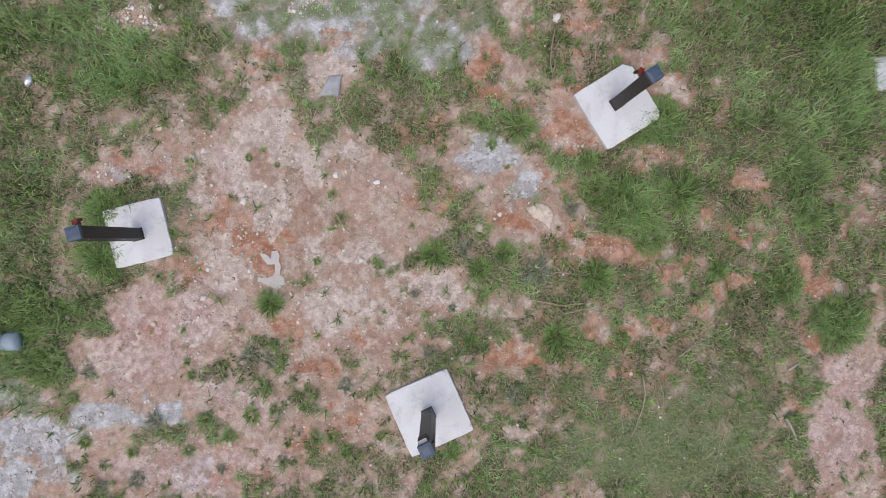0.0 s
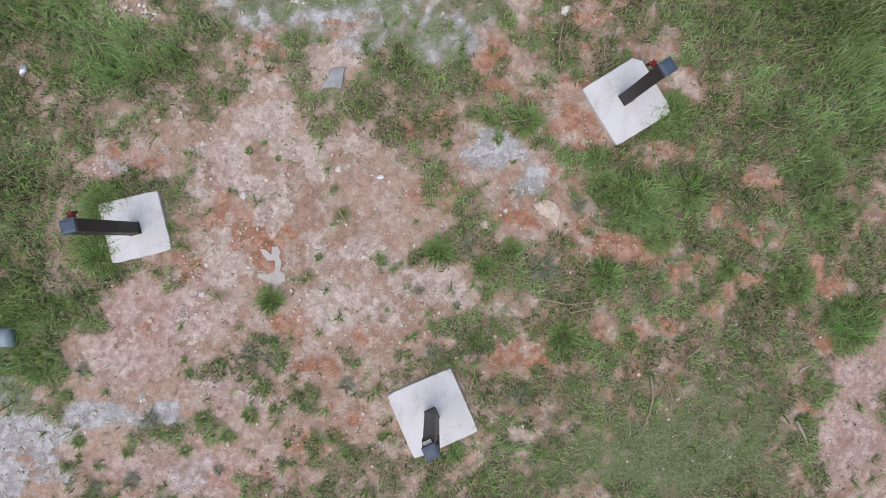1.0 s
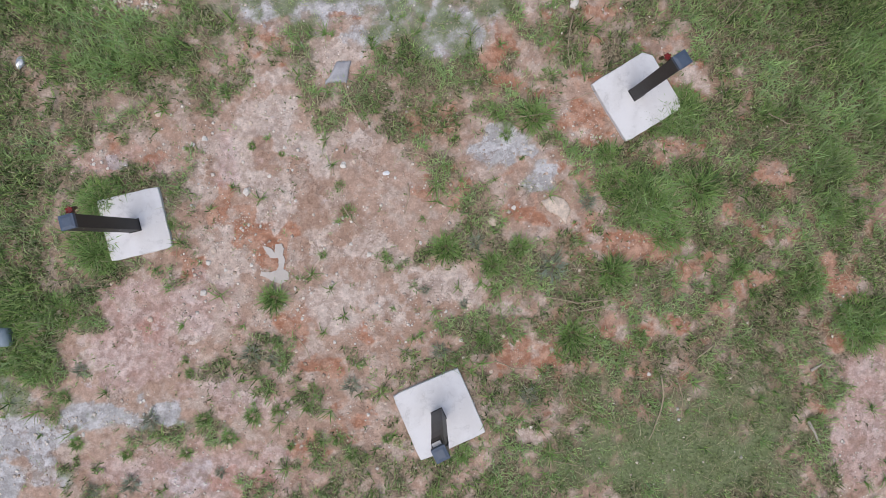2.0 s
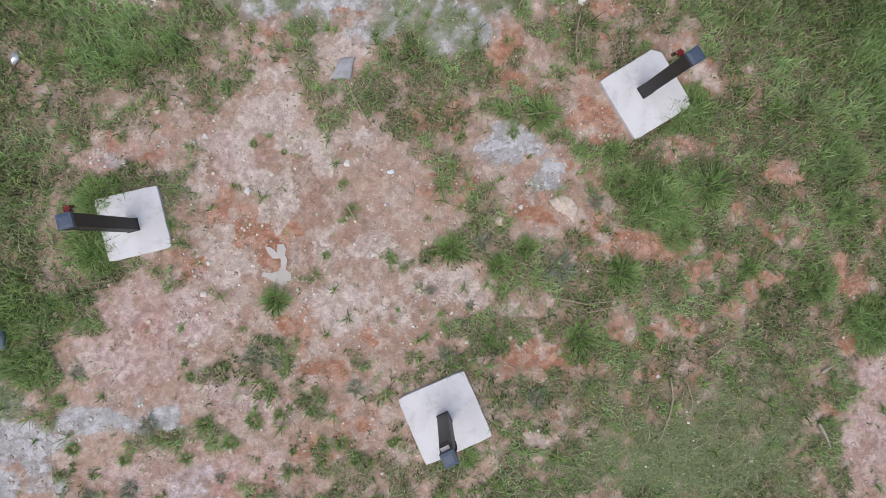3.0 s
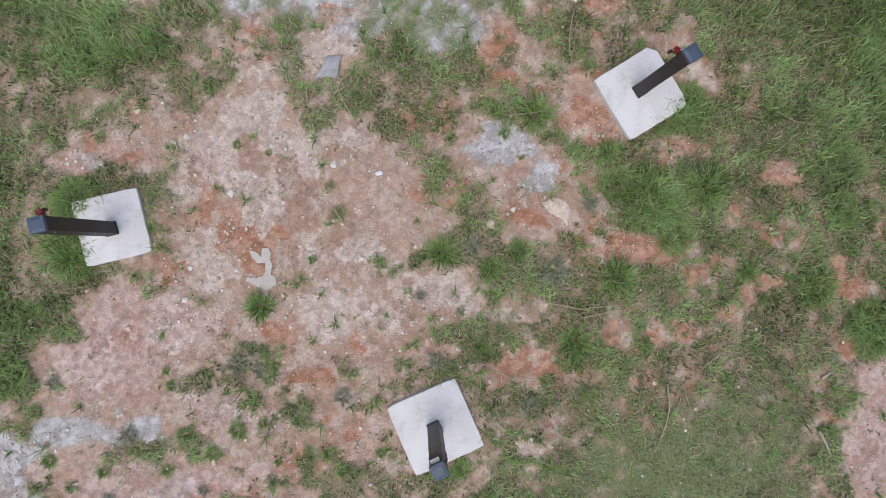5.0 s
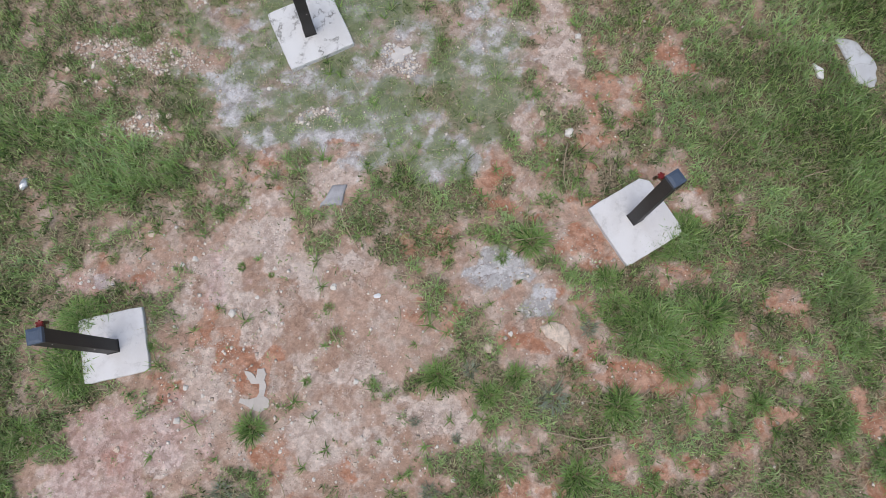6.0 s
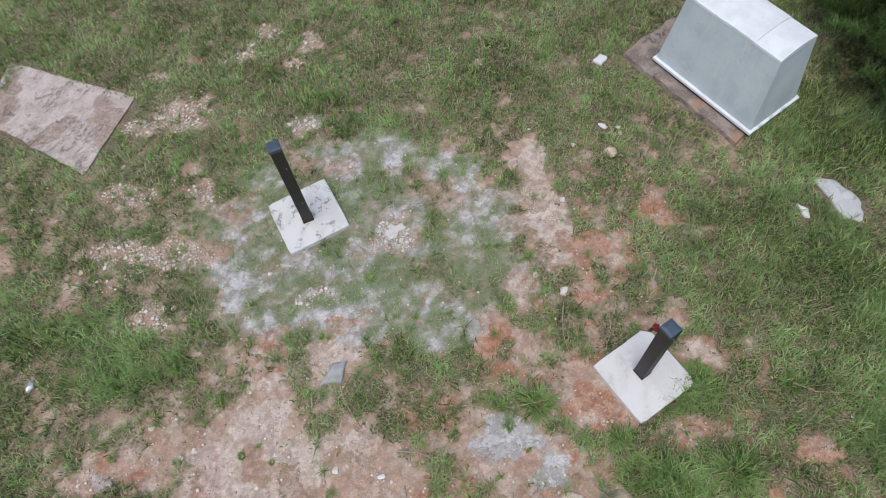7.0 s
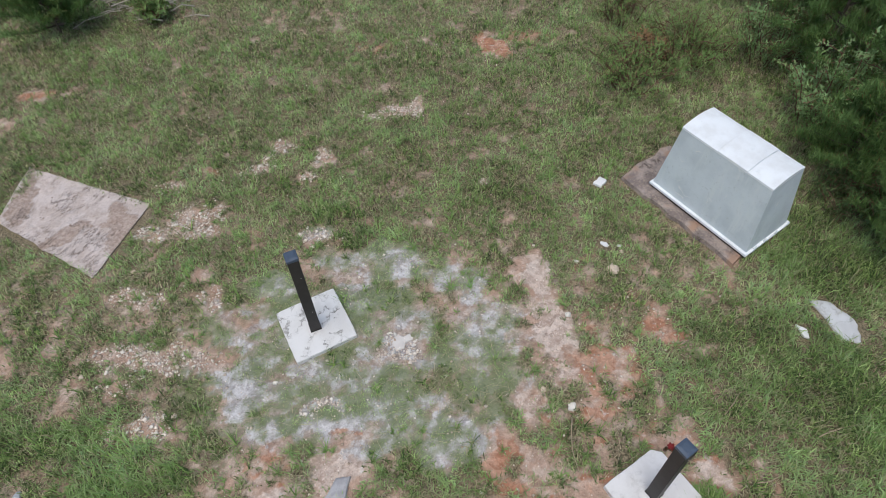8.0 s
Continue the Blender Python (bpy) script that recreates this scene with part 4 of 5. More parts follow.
def water_post(x, y, turn, faucet, label, tilt=(0, 0), top=1.02, skin=POST):
    """A sleeved post with a cap; faucet: (face turn, kind of fitting) rows."""
    ob = thing("water_post", label, "post", pose(x, y, 0.041, tilt[0], tilt[1], turn), "water posts on pavers")
    bm = bmesh.new()
    block(bm, 0.098, 0.098, top - 0.03, bevel=0.004)
    part("sleeve", bm, skin, ob)
    bm = bmesh.new()
    block(bm, 0.106, 0.106, 0.034, pose(0, 0, top - 0.034), bevel=0.004)
    block(bm, 0.100, 0.100, 0.005, pose(0, 0, top - 0.001), 0.0, 0.6)
    part("cap", bm, CAP, ob, "blue-grey shallow pyramid cap")
    bm = bmesh.new()
    block(bm, 0.108, 0.108, 0.006, pose(0, 0, 0.0), bevel=0.002)
    part("base_seal", bm, BLACK, ob)
    for face, kind in faucet:
        m = pose(0, 0, 0, 0, 0, face)
        if kind == "tap":
            bm = bmesh.new()
            tube(bm, [m @ Vector((0.045, 0, 0.90)), m @ Vector((0.085, 0, 0.90)), m @ Vector((0.105, 0, 0.885)), m @ Vector((0.11, 0, 0.85))], [0.014, 0.015, 0.014, 0.013], 10)
            tap = part("tap", bm, BRASS, ob, "dull brass hose tap", True)
            bm = bmesh.new()
            tube(bm, [m @ Vector((0.088, 0, 0.91)), m @ Vector((0.088, 0, 0.945))], [0.006, 0.006], 8)
            for k in range(6):
                a = k * math.tau / 6
                tube(bm, [m @ Vector((0.088, 0, 0.944)), m @ Vector((0.088 + 0.026 * math.cos(a), 0.026 * math.sin(a), 0.946))], [0.006, 0.008], 6)
            tube(bm, [m @ Vector((0.088, 0, 0.938)), m @ Vector((0.088, 0, 0.950))], [0.020, 0.020], 10)
            part("handle", bm, RED, tap, "red lobed handle")
        elif kind == "hook":
            bm = bmesh.new()
            tube(bm, [m @ Vector((0.045, 0.03, 0.985)), m @ Vector((0.068, 0.03, 0.985)), m @ Vector((0.072, 0.03, 0.95)), m @ Vector((0.070, 0.028, 0.80))], [0.008, 0.008, 0.007, 0.006], 8)
            part("bracket", bm, BLACK, ob, "thin black hanging bracket", True)
        elif kind == "box":
            bm = bmesh.new()
            block(bm, 0.036, 0.075, 0.10, m @ pose(0.064, 0, 0.865), 0.005)
            box = part("valve_box", bm, BLACK, ob, "small black valve box")
            bm = bmesh.new()
            block(bm, 0.028, 0.066, 0.003, m @ pose(0.064, 0, 0.9655))
            part("label_plate", bm, TAPE, box, "pale label plate")
    for z in (0.32, 0.86):
        bm = bmesh.new()
        tube(bm, [Vector((0.02, -0.0485, z)), Vector((0.02, -0.0515, z))], [0.004, 0.004], 8)
        part("screw", bm, TAPE, ob)


# ---- transformer cabinet ----
def cabinet():
    place = pose(3.102, 4.467, 0.0, 0, 0, -55.6)
    pad = bmesh.new()
    rng = random.Random(8)
    ring = []
    for k in range(40):
        a = k * math.tau / 40
        c, s = math.cos(a), math.sin(a)
        r = min(0.76 / max(abs(c), 1e-6), 0.40 / max(abs(s), 1e-6))
        ring.append((r * c * rng.uniform(0.96, 1.03) - 0.16, r * s * rng.uniform(0.93, 1.05) - 0.075))
    top = [pad.verts.new((px, py, 0.035 + rng.uniform(-0.006, 0.006))) for px, py in ring]
    low = [pad.verts.new((px * 1.03, py * 1.04, -0.05)) for px, py in ring]
    for k in range(40):
        pad.faces.new((low[k], low[(k + 1) % 40], top[(k + 1) % 40], top[k]))
    pad.faces.new(top)
    pad_ob = new("mounting_pad", solid("mounting_pad", pad, PAD))
    tagged(pad_ob, "soil-stained concrete pad under the cabinet", "concrete pad")
    pad_ob.matrix_world = place

    ob = thing("transformer_cabinet", "pale grey-green metal transformer cabinet on a dirty pad", "utility cabinet", place @ pose(0, 0, 0.03))
    bm = bmesh.new()
    block(bm, 1.27, 0.69, 0.034, pose(0, 0, 0.034), bevel=0.006)
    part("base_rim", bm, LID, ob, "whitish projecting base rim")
    # near-black inset strip: the shadow gap under the rim, put into colour
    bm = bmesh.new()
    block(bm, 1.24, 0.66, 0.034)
    part("plinth", bm, GAP, ob, "inset strip coloured near-black as the shadow under the rim")
    bm = bmesh.new()
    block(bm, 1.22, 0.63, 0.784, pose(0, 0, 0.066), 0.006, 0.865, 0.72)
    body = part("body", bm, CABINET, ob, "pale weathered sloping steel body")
    # three lid panels over a crowned top, sky light put into their paler colour
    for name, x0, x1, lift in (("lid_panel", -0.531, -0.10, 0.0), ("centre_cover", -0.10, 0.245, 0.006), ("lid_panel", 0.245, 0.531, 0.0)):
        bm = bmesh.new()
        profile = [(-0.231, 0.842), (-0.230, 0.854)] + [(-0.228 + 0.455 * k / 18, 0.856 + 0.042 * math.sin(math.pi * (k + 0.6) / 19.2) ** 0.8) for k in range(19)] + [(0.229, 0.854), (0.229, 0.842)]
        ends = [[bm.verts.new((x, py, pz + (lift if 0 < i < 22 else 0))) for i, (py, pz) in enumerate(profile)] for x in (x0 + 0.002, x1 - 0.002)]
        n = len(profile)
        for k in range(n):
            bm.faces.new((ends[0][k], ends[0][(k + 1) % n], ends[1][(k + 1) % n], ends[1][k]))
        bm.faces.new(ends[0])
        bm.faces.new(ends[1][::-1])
        part(name, bm, LID, ob, "lid panel coloured paler than the body for sky light")
    bm = bmesh.new()
    tube(bm, [Vector((0.247, -0.232, 0.845)), Vector((0.247, -0.19, 0.874)), Vector((0.247, -0.08, 0.896)), Vector((0.247, 0.08, 0.899)), Vector((0.247, 0.18, 0.883))], [0.005] * 5, 6)
    part("lid_seam", bm, CABINET, ob)
    bm = bmesh.new()
    m = pose(0.185, -0.262, 0.46) @ Matrix.Rotation(math.atan2(0.088, 0.80) * -1, 4, "X")
    block(bm, 0.012, 0.012, 0.76, m @ pose(0, 0, -0.38), 0.002)
    part("door_seam", bm, CABINET, body)
    for y in (-0.20, -0.05, 0.12):
        bm = bmesh.new()
        block(bm, 0.02, 0.05, 0.03, pose(0.628, y, 0.0505), 0.004)
        part("clip", bm, CABINET, ob)


# ---- sheet, stones, litter ----
def ground_sheet():
    corners = [Vector((-4.78, 4.80, 0)), Vector((-3.44, 3.96, 0)), Vector((-3.08, 4.94, 0)), Vector((-4.69, 5.62, 0))]
    n = 26
    bm = bmesh.new()
    layers = []
    for under in (0.0, 0.012):
        grid = []
        for j in range(n + 1):
            for i in range(n + 1):
                u, v = i / n, j / n
                p = corners[0].lerp(corners[1], u).lerp(corners[3].lerp(corners[2], u), v)
                rough = 0.010 if 0 < i < n and 0 < j < n else 0.006
                k = noise.noise(Vector((p.x * 2.2, p.y * 2.2, 3.0)))
                edge = 0.02 * noise.noise(Vector((p.x * 5, p.y * 5, 9.0))) if i in (0, n) or j in (0, n) else 0
                grid.append(bm.verts.new((p.x + edge, p.y + edge, floor_at(p.x, p.y) + 0.021 + rough * k - under)))
        layers.append(grid)
    for s, grid in enumerate(layers):
        for j in range(n):
            for i in range(n):
                q = (grid[j * (n + 1) + i], grid[j * (n + 1) + i + 1], grid[(j + 1) * (n + 1) + i + 1], grid[(j + 1) * (n + 1) + i])
                bm.faces.new(q if s == 0 else q[::-1])
    rim = [i for i in range(n)] + [j * (n + 1) + n for j in range(n)] + [n * (n + 1) + i for i in range(n, 0, -1)] + [j * (n + 1) for j in range(n, 0, -1)]
    for a, b in zip(rim, rim[1:] + rim[:1]):
        bm.faces.new((layers[0][a], layers[1][a], layers[1][b], layers[0][b]))
    me = solid("ground_sheet", bm, SHEET)
    co = np.array([v.co for v in me.vertices])
    mud = stretches(co[:, 0], co[:, 1], [(-3.28, 4.55, 0.24, 0.55, 15, 1.15), (-3.95, 4.62, 0.34, 0.13, 50, 0.9), (-4.62, 5.1, 0.14, 0.45, 0, 0.9)], 71)
    me.attributes.new("mud", "FLOAT", "POINT").data.foreach_set("value", mud.astype(np.float32))
    tagged(new("ground_sheet", me), "pinkish board sheet streaked with mud, lying on grass", "board")


def stone_mesh(seed, material, flat=0.6):
    rng = random.Random(seed)
    bm = bmesh.new()
    bmesh.ops.create_icosphere(bm, subdivisions=2, radius=0.5)
    o = Vector((rng.uniform(0, 50), rng.uniform(0, 50), 0))
    for v in bm.verts:
        k = 1 + 0.55 * noise.noise(v.co * 2.1 + o) + 0.15 * noise.noise(v.co * 6 + o)
        v.co = Vector((v.co.x * k, v.co.y * k * rng.uniform(0.97, 1.03) * 0.85, v.co.z * k * flat))
    return solid("stone", bm, material)


def stones():
    rng = random.Random(6)
    shapes = [stone_mesh(30 + k, STONE if k < 4 else WHITE_STONE) for k in range(7)]
    for x, y, s in STONES_NEAR + STONES_FAR:
        k = rng.randrange(7)
        s *= 0.8
        ob = tagged(new("stone", shapes[k]), "pale tan stone lying on bare soil" if k < 4 else "whitish broken stone lying on bare soil", "stone", "loose stones in the clearing")
        ob.matrix_world = pose(x, y, floor_at(x, y) + 0.15 * s, 0, 0, rng.uniform(0, 360)) @ Matrix.Diagonal((s, s, s, 1))
    placed = 0
    while placed < 110:
        x, y = rng.uniform(-3.2, 1.4), rng.uniform(-1.9, 1.8)
        here, there = np.array([x]), np.array([y])
        if covered(here, there, 0.05)[0] or rng.random() > stretches(here, there, BARE, 21)[0] * (0.3 + stretches(here, there, CHIP, 55)[0]):
            continue
        k, s = rng.randrange(7), rng.uniform(0.014, 0.036)
        ob = tagged(new("stone", shapes[k]), "small pale stone lying on bare soil", "stone", "loose stones in the clearing")
        ob.matrix_world = pose(x, y, floor_at(x, y) + 0.12 * s, 0, 0, rng.uniform(0, 360)) @ Matrix.Diagonal((s, s, s, 1))
        placed += 1
    white = stone_mesh(70, PAPER, 0.7)
    ob = tagged(new("pebble", white), "bright white rounded pebble on red soil", "pebble")
    ob.matrix_world = pose(-0.335, 0.845, floor_at(-0.335, 0.845) + 0.012, 0, 0, 20) @ Matrix.Diagonal((0.065, 0.045, 0.045, 1))


def flat_piece(name, outline, thick, material, label, category, lift=0.0, bumpy=0.004, seed=1):
    """An irregular flat shard with a broken rim."""
    rng = random.Random(seed)
    pts = []
    for k, (ax, ay) in enumerate(outline):
        bx, by = outline[(k + 1) % len(outline)]
        for s in range(6):
            f = s / 6
            j = 0.045 * math.hypot(bx - ax, by - ay)
            pts.append((ax + (bx - ax) * f + rng.uniform(-j, j), ay + (by - ay) * f + rng.uniform(-j, j)))
    cx, cy = sum(p[0] for p in pts) / len(pts), sum(p[1] for p in pts) / len(pts)
    z = floor_at(cx, cy) + lift
    bm = bmesh.new()

    def ring(scale, height, rough):
        made = []
        for px, py in pts:
            q = Vector(((px - cx) * scale, (py - cy) * scale, 0))
            q.z = height + rough * noise.noise(Vector((q.x * 14 + seed, q.y * 14, 1)))
            made.append(bm.verts.new(q))
        return made

    rings = [ring(1.02, -0.02, 0), ring(1.0, thick * 0.55, 0), ring(0.93, thick, bumpy), ring(0.62, thick * 1.05, bumpy), ring(0.3, thick * 1.05, bumpy)]
    mid = bm.verts.new((0, 0, thick * 1.05))
    n = len(pts)
    for low, high in zip(rings, rings[1:]):
        for k in range(n):
            bm.faces.new((low[k], low[(k + 1) % n], high[(k + 1) % n], high[k]))
    for k in range(n):
        bm.faces.new((rings[-1][k], rings[-1][(k + 1) % n], mid))
    ob = tagged(new(name, solid(name, bm, material, True)), label, category)
    ob.location = (cx, cy, z)


def spill(name, outline, thick, material, label, category, seed=1):
    """A thin poured patch of any outline, with a low rounded rim."""
    rng = random.Random(seed)
    pts = []
    for (ax, ay), (bx, by) in zip(outline, outline[1:] + outline[:1]):
        for s in range(3):
            f = s / 3
            pts.append((ax + (bx - ax) * f + rng.uniform(-0.004, 0.004), ay + (by - ay) * f + rng.uniform(-0.004, 0.004)))
    cx, cy = sum(p[0] for p in pts) / len(pts), sum(p[1] for p in pts) / len(pts)
    bm = bmesh.new()
    low = [bm.verts.new((px - cx, py - cy, -0.02)) for px, py in pts]
    top = [bm.verts.new((px - cx, py - cy, thick + rng.uniform(-0.001, 0.001))) for px, py in pts]
    n = len(pts)
    for k in range(n):
        bm.faces.new((low[k], low[(k + 1) % n], top[(k + 1) % n], top[k]))
    bmesh.ops.triangulate(bm, faces=[bm.faces.new(top)])
    ob = tagged(new(name, solid(name, bm, material)), label, category)
    ob.location = (cx, cy, max(floor_at(px, py) for px, py in pts[::3]))


def crumple(name, x, y, size, material, label, category, seed, flat=0.45, turn=0):
    rng = random.Random(seed)
    bm = bmesh.new()
    bmesh.ops.create_icosphere(bm, subdivisions=2, radius=0.5)
    for v in bm.verts:
        v.co *= rng.uniform(0.72, 1.12)
        v.co = Vector((v.co.x * size[0], v.co.y * size[1], max(v.co.z, -0.35) * size[1] * flat))
    ob = tagged(new(name, solid(name, bm, material)), label, category)
    ob.matrix_world = pose(x, y, floor_at(x, y) + 0.30 * size[1] * flat, 0, 0, turn)


def stem(name, points, r, label, category, material=None, lift=0.015):
    bm = bmesh.new()
    pts = [Vector((px, py, floor_at(px, py) + lift + (pz[0] if pz else 0))) for px, py, *pz in points]
    fine = []
    for a, b in zip(pts, pts[1:]):
        for s in range(4):
            p = a.lerp(b, s / 4)
            fine.append(p + Vector((noise.noise(p * 9), noise.noise(p * 9 + Vector((7, 0, 0))), 0)) * 0.012)
    fine.append(pts[-1])
    tube(bm, fine, [r * (1 - 0.6 * i / len(fine)) for i in range(len(fine))], 6)
    tagged(new(name, solid(name, bm, material or TWIG, True)), label, category)


def litter():
    flat_piece("slate_piece", [(-0.76, 1.79), (-0.65, 1.80), (-0.68, 1.62), (-0.87, 1.60)], 0.02, SLATE, "grey broken piece of slate on soil", "slate", 0.01, 0.003, 3)
    flat_piece("flat_rock", [(1.00, 0.62), (1.10, 0.67), (1.20, 0.64), (1.25, 0.55), (1.21, 0.43), (1.14, 0.50), (1.05, 0.54)], 0.022, STONE, "broad flat tan rock half sunk in clay", "rock", 0.004, 0.006, 14)
    spill("mortar_spill", [(-1.38, 0.21), (-1.32, 0.20), (-1.28, 0.16), (-1.27, 0.23), (-1.22, 0.24), (-1.20, 0.19), (-1.21, 0.14), (-1.19, 0.09), (-1.20, 0.02), (-1.16, -0.01), (-1.16, -0.07), (-1.22, -0.11), (-1.29, -0.09), (-1.34, -0.06), (-1.40, -0.04), (-1.39, 0.00), (-1.33, -0.01), (-1.26, 0.01), (-1.24, 0.05), (-1.25, 0.11), (-1.31, 0.11), (-1.34, 0.14)], 0.005, MORTAR, "dried grey mortar spilled on red soil", "mortar", 5)
    flat_piece("pale_slab", [(3.66, 3.28), (3.84, 3.24), (4.00, 3.02), (3.96, 2.78), (3.80, 2.84), (3.74, 3.04)], 0.02, SLAB, "pale grey flat slab among tall grass", "slab", 0.0, 0.004, 6)
    flat_piece("pale_slab", [(4.10, 1.98), (4.26, 1.98), (4.30, 1.70), (4.14, 1.68)], 0.03, SLAB, "pale grey flat slab among tall grass", "slab", 0.0, 0.004, 7)
    flat_piece("paper_scrap", [(3.44, 3.01), (3.52, 2.95), (3.51, 2.86), (3.46, 2.88)], 0.006, PAPER, "white torn paper scrap on grass", "paper", 0.03, 0.003, 8)
    flat_piece("paper_scrap", [(1.87, 4.87), (1.96, 4.96), (2.03, 4.90), (1.95, 4.81)], 0.012, PAPER, "white square of board lying in grass", "paper", 0.03, 0.0005, 9)
    crumple("crushed_wrapper", 1.86, 4.05, (0.11, 0.06), PAPER, "crumpled white wrapper on grass", "wrapper", 21, 0.4, -40)
    crumple("crushed_wrapper", 2.00, 4.03, (0.05, 0.04), PAPER, "small crumpled white scrap on grass", "wrapper", 22, 0.4, 10)
    crumple("crushed_can", -3.42, 1.74, (0.12, 0.075), FOIL, "crushed silver drink can in grass", "can", 23, 0.7, 75)
    flat_piece("mortar_splash", [(-0.33, 3.06), (-0.27, 3.12), (-0.22, 3.09), (-0.15, 3.13), (-0.13, 3.06), (-0.19, 3.03), (-0.20, 2.97), (-0.28, 2.95)], 0.006, SPLASH, "flat whitish splash of dried mortar on soil", "mortar", 0.004, 0.008, 12)
    rng = random.Random(24)
    heap = thing("white_rubble", "scattered heap of white broken mortar on soil", "rubble", pose(-0.24, 3.04, floor_at(-0.24, 3.04)))
    lumps = [stone_mesh(80 + k, WHITE_STONE, 0.55) for k in range(3)]
    for k in range(24):
        chunk = new("chunk", lumps[k % 3])
        chunk.parent = heap
        r, a = 0.19 * math.sqrt(rng.random()), rng.uniform(0, math.tau)
        w = rng.uniform(0.015, 0.035)
        chunk.matrix_basis = pose(r * math.cos(a), r * math.sin(a), 0.15 * w, 0, 0, rng.uniform(0, 360)) @ Matrix.Diagonal((w, w, w, 1))
    stem("twig", [(-0.71, 1.66), (-0.66, 1.48), (-0.51, 1.23)], 0.009, "thin forked dry twig on soil", "twig")
    stem("dry_straw", [(2.04, -0.86), (2.07, -1.06), (2.02, -1.25), (1.94, -1.42)], 0.009, "long curved dry grass stem", "straw", None, 0.06)
    stem("dry_straw", [(2.49, -0.60), (2.36, -0.70), (2.21, -0.87)], 0.008, "long dry grass stem on soil", "straw", None, 0.06)
    stem("stick", [(3.34, -1.27), (3.40, -1.36), (3.45, -1.48)], 0.016, "short pale broken stick on soil", "stick", DEADWOOD)
    stem("stick", [(3.36, -0.83), (3.46, -0.77)], 0.014, "short pale broken stick on soil", "stick", DEADWOOD)
    stem("dry_straw", [(1.30, -1.05), (1.50, -1.20), (1.66, -1.30)], 0.005, "long dry grass stem on soil", "straw", None, 0.03)
    stem("dry_straw", [(1.12, -1.62), (1.36, -1.66)], 0.005, "short dry grass stem on soil", "straw", None, 0.03)
    stem("dry_straw", [(1.25, 0.05), (1.50, 0.02), (1.75, 0.06), (1.93, 0.18)], 0.005, "long dry grass stem on soil", "straw", None, 0.03)
    for k, (ax, ay, bx, by) in enumerate(STRAWS):
        bend = 0.08 * math.hypot(bx - ax, by - ay) * (1 if k % 2 else -1)
        stem("dry_straw", [(ax, ay), ((ax + bx) / 2 + bend, (ay + by) / 2 + bend), (bx, by)], 0.006, "long pale dry straw lying on grass", "straw", None, 0.06)
    bm = bmesh.new()
    tube(bm, [Vector((-4.30, -0.62, 0.085)), Vector((-3.56, -0.57, 0.08))], [0.070, 0.070], 24)
    pipe = thing("pipe_end", "grey-blue plastic pipe lying in grass", "pipe")
    part("pipe", bm, PIPE, pipe, "", True)
    bm = bmesh.new()
    tube(bm, [Vector((-3.58, -0.571, 0.08)), Vector((-3.47, -0.563, 0.08))], [0.080, 0.080], 24)
    part("coupling", bm, PIPE, pipe, "wider pipe collar", True)


def gravel():
    rng = np.random.default_rng(5)
    n = 260000
    x, y = rng.uniform(-4.6, 4.6, n), rng.uniform(-2.4, 7.6, n)
    chance = 0.012 + 0.16 * stretches(x, y, BARE, 21) * smooth(grain(x, y, 0.5, 61), 0.35, 0.7) + (0.22 + 1.3 * smooth(y, 1.6, 2.2)) * stretches(x, y, CHIP, 55) ** 1.3 + 0.05 * stretches(x, y, GREY, 54)
    keep = (rng.random(n) < chance) & ~covered(x, y, 0.0)
    x, y = x[keep], y[keep]
    n = len(x)
    size = rng.uniform(0.004, 0.010, n) * rng.choice([0.6, 0.7, 0.8, 1, 1, 1.2, 1.6, 2.2], n) * (1 + 0.45 * stretches(x, y, CHIP, 55) * smooth(y, 1.6, 2.2))
    octa = np.array([(1, 0, 0), (0, 1, 0), (-1, 0, 0), (0, -1, 0), (0.2, 0.1, 0.42), (0, 0, -0.5)])
    faces = np.array([(0, 1, 4), (1, 2, 4), (2, 3, 4), (3, 0, 4), (1, 0, 5), (2, 1, 5), (3, 2, 5), (0, 3, 5)])
    a = rng.uniform(0, math.tau, n)
    jit = octa[None] * rng.uniform(0.6, 1.25, (n, 6, 1))
    c, s = np.cos(a)[:, None], np.sin(a)[:, None]
    px, py = jit[..., 0] * c - jit[..., 1] * s, jit[..., 0] * s + jit[..., 1] * c
    v = np.stack([px, py, jit[..., 2]], 2) * size[:, None, None] + np.stack([x, y, relief(x, y) + size * 0.2], 1)[:, None]
    t = (np.arange(n) * 6)[:, None, None] + faces[None]
    me = mesh_from("gravel", v.reshape(-1, 3), t.reshape(-1, 3))
    m = Nodes("gravel_chips")
    rnd = m.node("ShaderNodeNewGeometry").outputs["Random Per Island"]
    m.done(m.mix(rnd, (0.44, 0.33, 0.245), (0.88, 0.80, 0.71)), 0.9, specular=0.2)
    me.materials.append(m.mat)
    tagged(new("gravel", me), "scattered pale gravel chips on soil", "gravel", kind="stuff")


